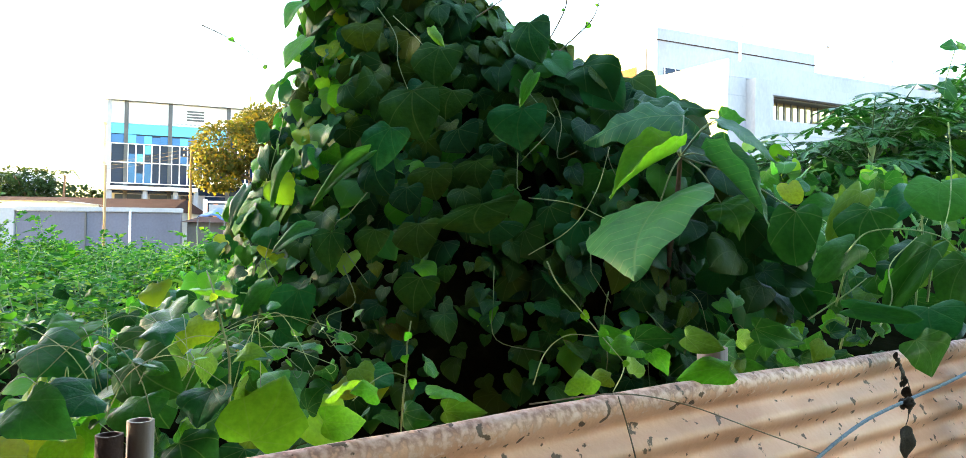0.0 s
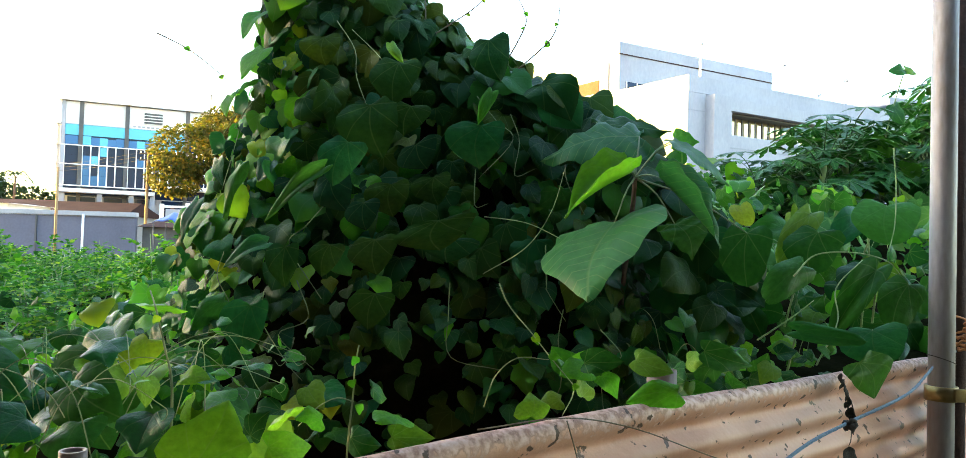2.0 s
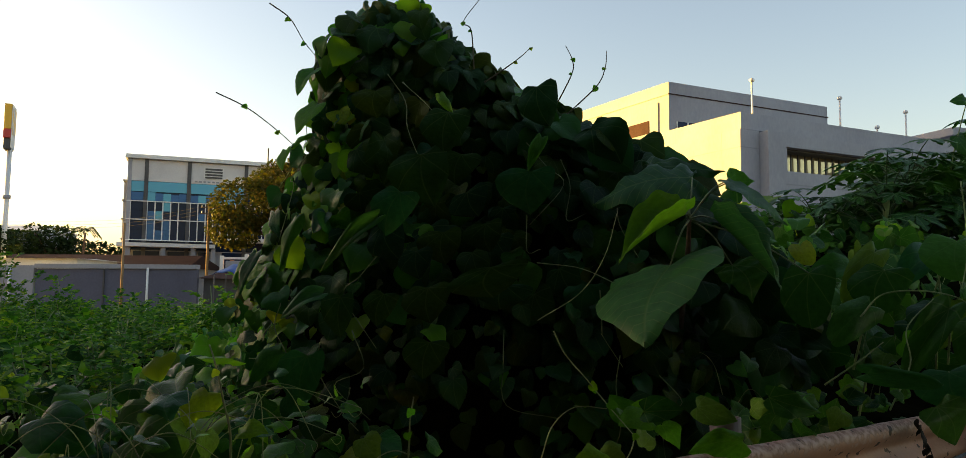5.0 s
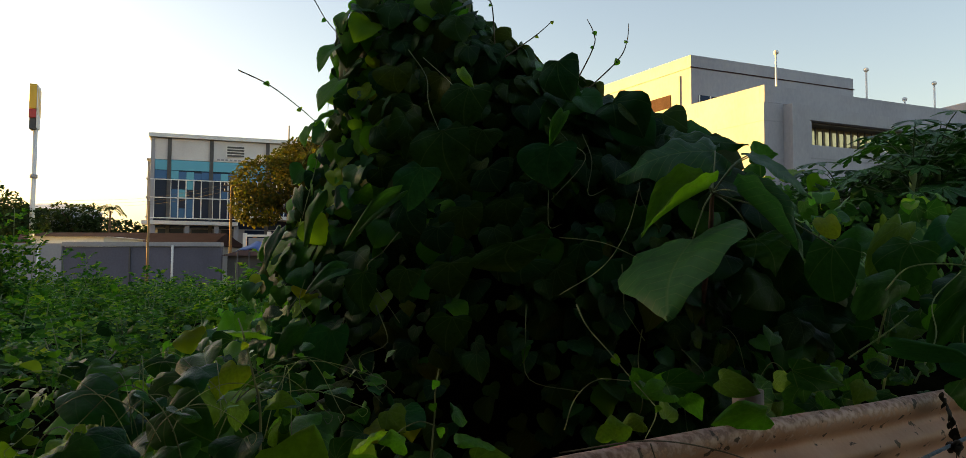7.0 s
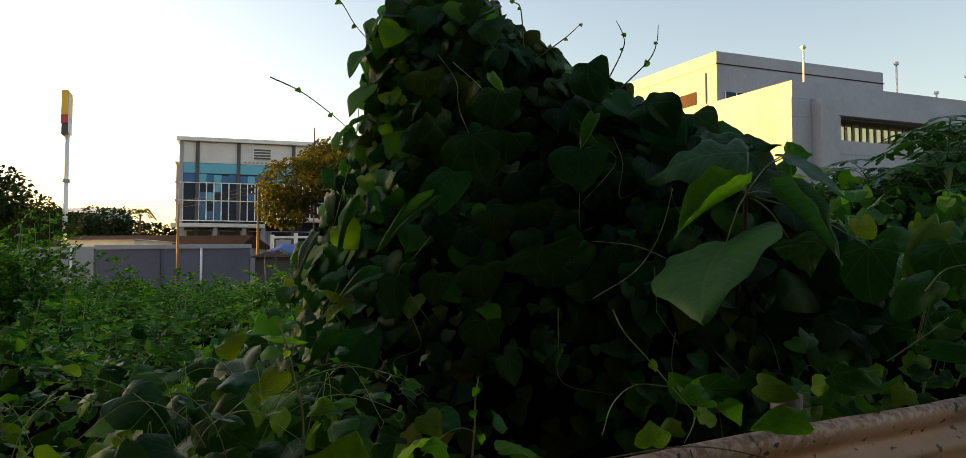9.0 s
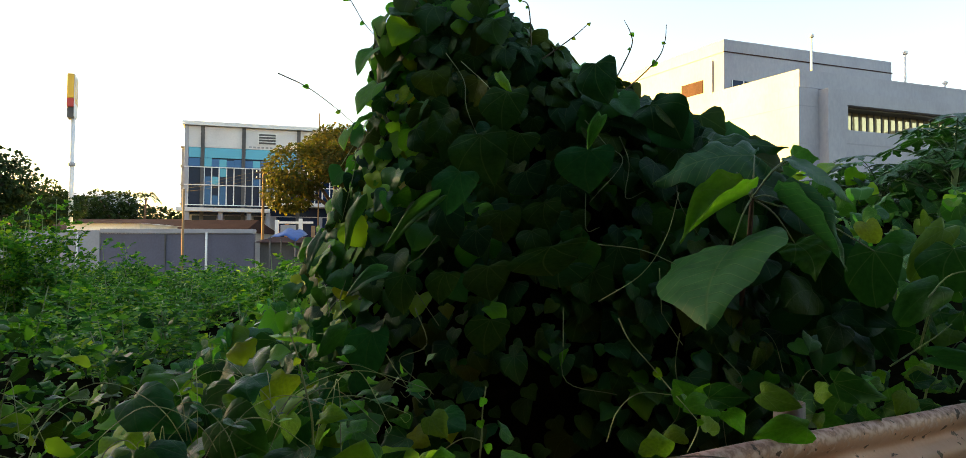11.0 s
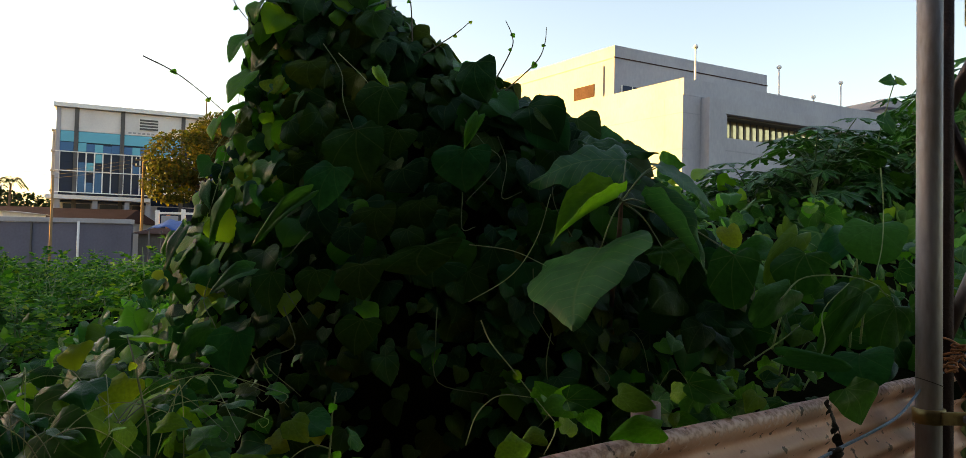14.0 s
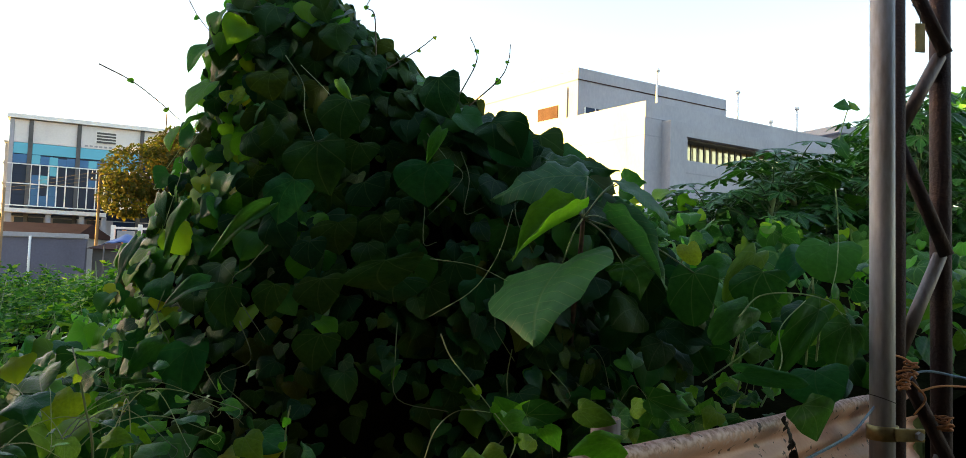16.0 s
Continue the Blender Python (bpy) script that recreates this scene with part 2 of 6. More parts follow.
M = {
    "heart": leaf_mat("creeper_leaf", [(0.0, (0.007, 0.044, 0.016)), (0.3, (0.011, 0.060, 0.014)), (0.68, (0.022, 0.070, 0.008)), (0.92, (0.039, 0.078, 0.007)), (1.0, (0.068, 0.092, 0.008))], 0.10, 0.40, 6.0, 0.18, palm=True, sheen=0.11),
    # young leaves; also used where bright colour stands in for light
    "young": leaf_mat("young_and_lit_leaf", [(0.0, (0.033, 0.18, 0.015)), (0.5, (0.066, 0.25, 0.015)), (0.85, (0.143, 0.30, 0.018)), (1.0, (0.264, 0.33, 0.024))], 0.42, 0.40, 6.0, 0.2, palm=True, sheen=0.14),
    "blue": leaf_mat("waxy_creeper_leaf", [(0.0, (0.010, 0.082, 0.031)), (0.5, (0.019, 0.122, 0.029)), (1.0, (0.042, 0.170, 0.022))], 0.20, 0.29, 6.0, 0.10, palm=True, sheen=0.14),
    "teak": leaf_mat("broad_leaf", [(0.0, (0.027, 0.125, 0.040)), (1.0, (0.040, 0.160, 0.044))], 0.22, 0.42, 9.0, 0.34, sheen=0.18),
    "round": leaf_mat("round_leaf", [(0.0, (0.011, 0.064, 0.016)), (0.45, (0.020, 0.100, 0.016)), (0.8, (0.043, 0.150, 0.018)), (1.0, (0.108, 0.21, 0.019))], 0.22, 0.36, 4.0, 0.32, palm=True, sheen=0.11),
    "papaya": leaf_mat("lobed_leaf", [(0.0, (0.007, 0.050, 0.010)), (0.6, (0.014, 0.084, 0.013)), (1.0, (0.034, 0.128, 0.016))], 0.18, 0.38, 1.0, 0.3, sheen=0.13),
    "shrub": leaf_mat("shrub_leaf", [(0.0, (0.011, 0.066, 0.010)), (0.5, (0.031, 0.135, 0.013)), (0.85, (0.086, 0.225, 0.017)), (1.0, (0.196, 0.29, 0.023))], 0.32, 0.45, 1.0, 0.0, sheen=0.07),
    "far_green": leaf_mat("tree_leaf", [(0.0, (0.012, 0.028, 0.010)), (1.0, (0.030, 0.055, 0.018))], 0.12, 0.6, 1.0, 0.0),
    "far_gold": leaf_mat("rusty_tree_leaf", [(0.0, (0.022, 0.036, 0.009)), (0.5, (0.044, 0.052, 0.011)), (1.0, (0.078, 0.060, 0.015))], 0.2, 0.6, 1.0, 0.0),
    # near-black, so the shade of the leaf gaps is in the stems' colour
    "gap_shade": surface("shade_black_stems", [(0.3, (0.004, 0.005, 0.002)), (0.55, (0.008, 0.009, 0.004)), (0.8, (0.018, 0.016, 0.009))], 14, 0.95, 0, 0.6),
    "stem": surface("green_stem", [(0.3, (0.10, 0.16, 0.05)), (0.7, (0.20, 0.28, 0.10))], 20, 0.6, 0, 0.1),
    "papaya_stem": surface("papaya_stalk", [(0.3, (0.03, 0.07, 0.02)), (0.7, (0.07, 0.13, 0.04))], 20, 0.7, 0, 0.1),
    "dry_stem": surface("dry_stem", [(0.3, (0.10, 0.07, 0.04)), (0.7, (0.28, 0.22, 0.14))], 30, 0.8, 0, 0.3),
    "pale_stem": surface("pale_tendril", [(0.3, (0.20, 0.30, 0.10)), (0.7, (0.36, 0.46, 0.20))], 30, 0.7, 0, 0.1),
    "bark": surface("bark", [(0.3, (0.05, 0.035, 0.025)), (0.7, (0.16, 0.12, 0.09))], 5, 0.9, 0, 0.5),
    "soil": surface("weedy_soil", [(0.3, (0.03, 0.035, 0.015)), (0.5, (0.07, 0.06, 0.035)), (0.75, (0.13, 0.11, 0.07))], 0.8, 0.95, 0, 0.5, 14),
    "fence": fence_mat(),
    "galv": surface("galvanised_pipe", [(0.25, (0.19, 0.15, 0.12)), (0.5, (0.33, 0.31, 0.30)), (0.75, (0.46, 0.45, 0.45))], 5, 0.55, 0.35, 0.1, 80, (1, 1, 0.25)),
    "old_pipe": surface("weathered_pipe", [(0.3, (0.10, 0.06, 0.045)), (0.5, (0.20, 0.15, 0.12)), (0.75, (0.36, 0.33, 0.31))], 9, 0.55, 0.25, 0.3, 70, (1, 1, 0.2)),
    "rusty": surface("rusty_steel", [(0.3, (0.020, 0.010, 0.009)), (0.55, (0.048, 0.022, 0.017)), (0.78, (0.12, 0.06, 0.042))], 12, 0.75, 0.2, 0.5, 90),
    "brass": surface("zinc_yellow_clamp", [(0.3, (0.22, 0.14, 0.05)), (0.6, (0.46, 0.35, 0.14)), (0.8, (0.55, 0.46, 0.24))], 18, 0.4, 0.8, 0.2),
    "orange_wire": surface("orange_cord", [(0.3, (0.28, 0.09, 0.03)), (0.7, (0.60, 0.24, 0.07))], 40, 0.7, 0, 0.2),
    "blue_rope": surface("blue_rope", [(0.3, (0.10, 0.17, 0.25)), (0.7, (0.20, 0.30, 0.42))], 120, 0.7, 0, 0.6, 300),
    "dark": surface("dark_dry_leaf", [(0.3, (0.015, 0.012, 0.01)), (0.7, (0.06, 0.045, 0.03))], 20, 0.8, 0, 0.3),
    "white_wall": surface("white_stucco", [(0.3, (0.27, 0.28, 0.325)), (0.55, (0.34, 0.352, 0.40)), (0.8, (0.39, 0.40, 0.445))], 0.35, 0.85, 0, 0.1, 6, (1, 1, 0.5)),
    "grey_wall": surface("grey_painted_wall", [(0.3, (0.082, 0.084, 0.122)), (0.7, (0.120, 0.123, 0.175))], 0.5, 0.85, 0, 0.1, 8),
    "pale_wall": surface("pale_concrete", [(0.3, (0.24, 0.25, 0.285)), (0.7, (0.33, 0.34, 0.38))], 0.5, 0.85, 0, 0.1, 8),
    "roof_brown": surface("brown_roof", [(0.3, (0.035, 0.019, 0.018)), (0.7, (0.07, 0.04, 0.036))], 0.6, 0.8, 0, 0.1, 8),
    "metal_white": surface("white_painted_metal", [(0.3, (0.6, 0.6, 0.6)), (0.7, (0.8, 0.8, 0.8))], 1, 0.5, 0.1, 0.05, 8),
    "dark_grey": surface("dark_grey_paint", [(0.3, (0.05, 0.05, 0.055)), (0.7, (0.09, 0.09, 0.095))], 1, 0.6, 0, 0.05, 8),
    "tint_glass": glass_mat("blue_glass", (0.07, 0.25, 0.38), 0.04, 0.4),
    "deep_glass": glass_mat("deep_blue_glass", (0.035, 0.10, 0.24), 0.04, 0.3),
    "white_panel": surface("white_cladding", [(0.3, (0.56, 0.55, 0.57)), (0.55, (0.66, 0.65, 0.66)), (0.8, (0.72, 0.71, 0.71))], 0.35, 0.6, 0, 0.05, 6),
    "dark_glass": glass_mat("dark_glass", (0.012, 0.025, 0.06), 0.05, 0.0),
    # gold tint paints the evening reflection onto the panes
    "gold_glass": glass_mat("window_glass", (0.5, 0.42, 0.25)),
    "yellow": surface("yellow_sign", [(0.3, (0.72, 0.40, 0.03)), (0.7, (0.80, 0.48, 0.05))], 1, 0.4, 0, 0.0),
    "red": surface("red_sign", [(0.3, (0.45, 0.03, 0.03)), (0.7, (0.55, 0.05, 0.04))], 1, 0.4, 0, 0.0),
    "tarp": surface("blue_tarp", [(0.3, (0.015, 0.05, 0.20)), (0.7, (0.03, 0.10, 0.32))], 3, 0.5, 0, 0.2),
    "wood": surface("brown_lattice", [(0.3, (0.18, 0.11, 0.06)), (0.7, (0.32, 0.22, 0.13))], 3, 0.7, 0, 0.1),
    "plate": surface("yellow_tag", [(0.3, (0.60, 0.45, 0.16)), (0.7, (0.78, 0.64, 0.30))], 30, 0.6, 0, 0.1),
}
# no gloss either, so the painted gaps stay black
M["gap_shade"].node_tree.nodes["Principled BSDF"].inputs["Specular IOR Level"].default_value = 0.0
for dull in ("roof_brown", "wood", "bark", "far_green", "far_gold"):
    M[dull].node_tree.nodes["Principled BSDF"].inputs["Specular IOR Level"].default_value = 0.05
M["soil"].node_tree.nodes["Principled BSDF"].inputs["Specular IOR Level"].default_value = 0.1

# ---- mesh helpers ----
BASE = {}


def thing(name, base, label, category, group="", kind=""):
    e = new(name)
    e.location = base
    e.empty_display_size = 0.1
    BASE[e.name] = Matrix.Translation(base)
    return tagged(e, label, category, group, kind)


def root_of(ob):
    while ob.parent:
        ob = ob.parent
    return ob


def put_under(ob, parent, m=None):
    """Parents ob; m is its pose in the world."""
    ob.parent = parent
    top = root_of(parent)
    if parent is top:
        ob.matrix_parent_inverse = BASE[top.name].inverted()
    else:
        ob.matrix_parent_inverse = BASE.get(parent.name, Matrix.Identity(4)).inverted()
    if m is not None:
        ob.matrix_basis = m
        BASE[ob.name] = m.copy()
    return ob


def mesh_of(name, verts, faces, material, smooth=False, uv=None):
    me = bpy.data.meshes.new(name)
    me.from_pydata([tuple(v) for v in verts], [], faces)
    if uv is not None:
        lay = me.uv_layers.new(name="UVMap")
        idx = np.empty(len(me.loops), dtype=np.int32)
        me.loops.foreach_get("vertex_index", idx)
        lay.data.foreach_set("uv", np.asarray(uv, dtype=np.float32)[idx].ravel())
    me.materials.append(material)
    if smooth:
        me.polygons.foreach_set("use_smooth", [True] * len(me.polygons))
    me.update()
    return me


def part(name, bm, material, parent, label="", m=None, smooth=False, kind=""):
    """Links a bmesh (or a mesh) as one part of a thing."""
    if isinstance(bm, bmesh.types.BMesh):
        me = bpy.data.meshes.new(name)
        bm.to_mesh(me)
        bm.free()
        me.materials.append(material)
        if smooth:
            me.polygons.foreach_set("use_smooth", [True] * len(me.polygons))
    else:
        me = bm
    ob = new(name, me)
    put_under(ob, parent, m)
    return tagged(ob, label, kind=kind)


def single(name, bm, material, label, category, kind="", group="", smooth=False):
    me = bm
    if isinstance(bm, bmesh.types.BMesh):
        me = bpy.data.meshes.new(name)
        bm.to_mesh(me)
        bm.free()
        me.materials.append(material)
        if smooth:
            me.polygons.foreach_set("use_smooth", [True] * len(me.polygons))
    return tagged(new(name, me), label, category, group, kind)


def box(lo, hi, bevel=0.0, m=None):
    bm2 = bmesh.new()
    c = [(a + b) / 2 for a, b in zip(lo, hi)]
    s = [abs(b - a) for a, b in zip(lo, hi)]
    bmesh.ops.create_cube(bm2, size=1.0, matrix=Matrix.Translation(c) @ Matrix.Diagonal((*s, 1)))
    if bevel:
        bmesh.ops.bevel(bm2, geom=bm2.edges[:], offset=bevel, segments=2, affect="EDGES", profile=0.6)
    if m is not None:
        bmesh.ops.transform(bm2, matrix=m, verts=bm2.verts)
    return bm2


def spline(pts, steps=6):
    pts = [Vector(p) for p in pts]
    ext = [2 * pts[0] - pts[1], *pts, 2 * pts[-1] - pts[-2]]
    out = []
    for i in range(1, len(ext) - 2):
        p0, p1, p2, p3 = ext[i - 1:i + 3]
        for k in range(steps):
            t = k / steps
            out.append(0.5 * ((2 * p1) + (p2 - p0) * t + (2 * p0 - 5 * p1 + 4 * p2 - p3) * t * t + (3 * p1 - p0 - 3 * p2 + p3) * t ** 3))
    return out + [pts[-1]]


def tube(pts, r0, r1=None, sides=6, steps=6, twist=0.0):
    """A tapered tube along a smooth line: verts and faces."""
    line = spline(pts, steps) if steps > 1 else [Vector(p) for p in pts]
    r1 = r0 if r1 is None else r1
    verts, faces = [], []
    up = Vector((0.13, 0.21, 0.97))
    for i, p in enumerate(line):
        d = (line[min(i + 1, len(line) - 1)] - line[max(i - 1, 0)]).normalized()
        a = d.cross(up)
        if a.length < 1e-3:
            a = d.cross(Vector((1, 0, 0)))
        a.normalize()
        b = d.cross(a)
        r = r0 + (r1 - r0) * i / (len(line) - 1)
        for k in range(sides):
            w = 2 * math.pi * k / sides + twist * i
            verts.append(p + (a * math.cos(w) + b * math.sin(w)) * r)
        if i:
            o, q = (i - 1) * sides, i * sides
            faces += [(o + k, o + (k + 1) % sides, q + (k + 1) % sides, q + k) for k in range(sides)]
    n = len(verts)
    faces += [tuple(range(sides))[::-1], tuple(range(n - sides, n))]
    return verts, faces


def tube_mesh(name, pts, r0, r1, material, sides=6, steps=6, twist=0.0):
    v, f = tube(pts, r0, r1, sides, steps, twist)
    return mesh_of(name, v, f, material, True)


def pipe(a, b, r, wall=0.004, sides=20):
    """A hollow pipe between two points with open, rimmed ends."""
    a, b = Vector(a), Vector(b)
    q = (b - a).to_track_quat("Z", "Y")
    verts, faces = [], []
    for p, rr in ((a, r), (b, r), (b, r - wall), (a, r - wall)):
        for k in range(sides):
            w = 2 * math.pi * k / sides
            verts.append(p + q @ Vector((math.cos(w) * rr, math.sin(w) * rr, 0)))
    for j in range(4):
        o, n = j * sides, (j + 1) % 4 * sides
        faces += [(o + k, o + (k + 1) % sides, n + (k + 1) % sides, n + k) for k in range(sides)]
    return verts, faces


OUTLINE = {
    "heart": [(0.13, -0.05), (0.34, -0.11), (0.50, 0.02), (0.56, 0.26), (0.49, 0.54), (0.26, 0.82), (0.0, 1.03)],
    "angular": [(0.12, -0.06), (0.34, -0.10), (0.52, 0.10), (0.54, 0.42), (0.36, 0.58), (0.17, 0.84), (0.0, 1.0)],
    "round": [(0.10, -0.10), (0.36, -0.16), (0.55, 0.04), (0.58, 0.36), (0.49, 0.66), (0.28, 0.90), (0.0, 0.97)],
    "broad": [(0.16, -0.08), (0.38, -0.08), (0.51, 0.07), (0.54, 0.30), (0.43, 0.57), (0.19, 0.83), (0.0, 1.06)],
    "oval": [(0.06, 0.02), (0.20, 0.10), (0.28, 0.25), (0.30, 0.45), (0.25, 0.65), (0.13, 0.85), (0.0, 1.0)],
}
RIB = [0.0, 0.05, 0.18, 0.36, 0.56, 0.80, 1.0]
ROWS = 11


def outline_rows(kind):
    """The outline and rib resampled along a smooth line."""
    edge = spline([(x, y, r) for (x, y), r in zip(OUTLINE[kind], RIB)], 12)
    n, rows = len(edge) - 1, ROWS * 2 if kind == "broad" else ROWS
    return [edge[round(n * (i / (rows - 1)))] for i in range(rows)]


def leaf_shape(kind, fold, curl, wave, seed):
    """A leaf one unit long: base at the origin, tip along +y, upper side +z."""
    rng = random.Random(seed)
    verts, uv = [], []
    ph = rng.random() * 6.28
    skew = rng.uniform(-0.14, 0.14)
    outline = outline_rows(kind)
    lean = rng.uniform(-0.10, 0.10)
    crisp = 0.05 if kind == "angular" else 0.018
    for i, (ex, ey, y) in enumerate(outline):
        slow = 0.05 * math.sin(i * 0.9 + ph)
        jl, jr = 1 - lean + slow + rng.uniform(-crisp, crisp), 1 + lean - slow + rng.uniform(-crisp, crisp)
        for sx, f in ((-1, 1.0), (-1, 0.5), (0, 0), (1, 0.5), (1, 1.0)):
            x = sx * ex * f * (jl if sx < 0 else jr)
            yy = y + (ey - y) * f
            cup = 0.05 * math.sin(math.pi * min(f * 1.15, 1.0)) * math.sin(math.pi * min(max(y + 0.05, 0.0), 1.0))
            z = fold * abs(x) - curl * yy * abs(yy) + cup + wave * f * math.sin(i * 1.3 + ph + sx * 0.7)
            if fold < 1 and f == 1.0:
                z -= 0.03
            verts.append((x + skew * math.sin(math.pi * min(max(yy, 0), 1)) + skew * 0.6 * yy, yy, z))
            uv.append((x, yy))
    faces = []
    for i in range(len(outline) - 1):
        for c in range(4):
            a = i * 5 + c
            faces.append((a, a + 1, a + 6, a + 5))
    return np.array(verts), faces, np.array(uv)


SHAPES = {}
for kind in OUTLINE:
    SHAPES[kind] = [leaf_shape(kind, *p, i) for i, p in enumerate([(0.10, 0.12, 0.02), (0.22, 0.28, 0.03), (-0.08, 0.20, 0.045), (0.30, 0.08, 0.04), (0.14, 0.42, 0.06), (0.62, 0.10, 0.02)])]


def leaf_pose(base, tip, face, width_ratio=1.0):
    """Pose of a unit leaf from base to tip whose upper side looks towards face."""
    base, tip = Vector(base), Vector(tip)
    y = tip - base
    size = y.length
    y.normalize()
    z = Vector(face) - y * y.dot(Vector(face))
    if z.length < 1e-4:
        z = y.orthogonal()
    z.normalize()
    x = y.cross(z)
    m = Matrix((x * size * width_ratio, y * size, z * size)).transposed().to_4x4()
    m.translation = base
    return m


def leaf_spread(base, tip, side):
    """Pose of a unit leaf from base to tip whose full width is the vector side."""
    y = Vector(tip) - Vector(base)
    x = Vector(side) / 1.08
    if x.cross(y).y > 0:
        x = -x
    z = x.cross(y).normalized() * y.length
    m = Matrix((x, y, z)).transposed().to_4x4()
    m.translation = Vector(base)
    return m


def joined(name, items, material):
    """One mesh of many shapes: items are (shape, pose)."""
    vs, fs, us, off = [], [], [], 0
    for (v, f, u), m in items:
        a = np.array(m)
        vs.append(v @ a[:3, :3].T + a[:3, 3])
        us.append(u)
        fs += [tuple(i + off for i in q) for q in f]
        off += len(v)
    return mesh_of(name, np.concatenate(vs), fs, material, True, np.concatenate(us))


LEAF_MESH = {}


def leaf_part(parent, kind, mat, variant, m, name="leaf"):
    """One leaf as an object of its own on a shared mesh."""
    key = (kind, mat, variant)
    if key not in LEAF_MESH:
        v, f, u = SHAPES[kind][variant]
        LEAF_MESH[key] = mesh_of("leaf_" + kind, v, f, M[mat], True, u)
    ob = new(name, LEAF_MESH[key])
    return put_under(ob, parent, m)


def merge(parts):
    vs, fs = [], []
    for v, f in parts:
        o = len(vs)
        vs += [tuple(p) for p in v]
        fs += [tuple(i + o for i in q) for q in f]
    return vs, fs

# ---- ground ----
def ground_height(x, y):
    return 0.12 * noise.noise((x * 0.15, y * 0.15, 3.1))


def make_ground():
    n, verts, faces = 60, [], []
    axis = [math.copysign(abs(i / 30 - 1) ** 3, i / 30 - 1) * 2500 for i in range(n + 1)]
    for yv in axis:
        for xv in axis:
            verts.append((xv, yv, ground_height(xv, yv) if abs(xv) < 60 and abs(yv) < 60 else 0.0))
    for j in range(n):
        for i in range(n):
            a = j * (n + 1) + i
            faces.append((a, a + 1, a + n + 2, a + n + 1))
    tagged(new("ground", mesh_of("ground", verts, faces, M["soil"], True)), "weedy brown soil of an overgrown lot", "ground", kind="structure")


make_ground()

# ---- tall plain wall added out of view to the west, keeps the sun off the lot ----
single("wall_west", box((-24.6, -16, 0), (-24.2, 29.4, 6.6)), M["pale_wall"], "unseen plain pale concrete wall added to block the low sun", "wall", "structure")


# unseen wall added behind the camera to darken the mound's front
single("wall_south", box((-14, -3.3, 0), (7, -2.9, 7)), M["grey_wall"], "unseen plain grey wall added to block the south sky", "wall", "structure")

# slab added above the view, it only cuts zenith light on the foliage
single("ceiling", box((-5.0, -2.88, 3.15), (6.0, 1.75, 3.30)), M["grey_wall"], "unseen plain slab added overhead to cut sky light on the plants", "ceiling", "structure")

# ---- corrugated sheet fence ----
FA, FB, FTOP = Vector((-0.95, 0.37, 0)), Vector((2.05, 2.78, 0)), 1.46
F_DIR = (FB - FA).normalized()
F_OUT = Vector((F_DIR.y, -F_DIR.x, 0))


def fence_point(s, out, z):
    p = FA + F_DIR * s + F_OUT * out
    return (p.x, p.y, z)


def sheet(s0, s1, lift):
    """A sheet with level ridges: a rolled lip on top, waves below."""
    pitch = 0.082
    prof = [(-0.012, -0.012), (-0.006, -0.002), (0.004, 0.0), (0.013, -0.004), (0.019, -0.012), (0.021, -0.022), (0.018, -0.034), (0.008, -0.046), (-0.004, -0.056)]
    zz = -0.056
    while FTOP + zz > 0.02:
        zz -= pitch / 8
        prof.append((0.006 - 0.013 * math.cos(2 * math.pi * (zz + 0.060) / pitch), zz))
    cols = max(3, int((s1 - s0) / 0.08))
    verts, faces = [], []
    for side in (0, 1):
        for i in range(cols + 1):
            s = s0 + (s1 - s0) * i / cols
            for o, dz in prof:
                wob = 0.006 * noise.noise((s * 3.1, dz * 4, 1.7)) + 0.004 * noise.noise((s * 9, dz * 9, 5))
                sag = 0.008 * noise.noise((s * 1.3, 0.5, 0.2)) + 0.003 * noise.noise((s * 11, 0.5, 0.2))
                verts.append(fence_point(s, o + lift + wob - side * 0.0022, FTOP + dz + sag))
    n = len(prof)
    half = (cols + 1) * n
    for side in (0, 1):
        for i in range(cols):
            for j in range(n - 1):
                a = side * half + i * n + j
                q = (a, a + n, a + n + 1, a + 1)
                faces.append(q if side == 0 else q[::-1])
    for i in range(cols):
        a, b = i * n, half + i * n
        faces.append((a, b, b + n, a + n))
    for i in (0, cols):
        for j in range(n - 1):
            a, b = i * n + j, half + i * n + j
            faces.append((a, a + 1, b + 1, b))
    return mesh_of("sheet", verts, faces, M["fence"], True)


def make_fence():
    f = thing("corrugated_fence", (0.3, 1.38, 0), "tan painted corrugated steel fence, chipped and rusting on top", "fence")
    part("sheet", sheet(0.0, 3.6, 0.0), None, f)
    for s, z in ((0.735, 1.494), (0.768, 1.506), (1.86, 1.512)):
        p = fence_point(s, -0.045, 0)
        v, fc = pipe(p, (p[0], p[1], z), 0.0302 if s > 1 else 0.0150)
        part("post", mesh_of("post", v, fc, M["rusty" if s < 0.75 else "old_pipe"], True), None, f, "weathered steel pipe post")
    for z in (0.35, 1.05):
        a, b = fence_point(0.05, -0.022, z), fence_point(3.5, -0.022, z)
        part("rail", tube_mesh("rail", [a, b], 0.012, 0.012, M["rusty"], 8, 1), None, f)


make_fence()

# ---- galvanised pole with clamp; rusty lattice mast; cords ----
POLE = Vector((1.414, 2.12, 0))


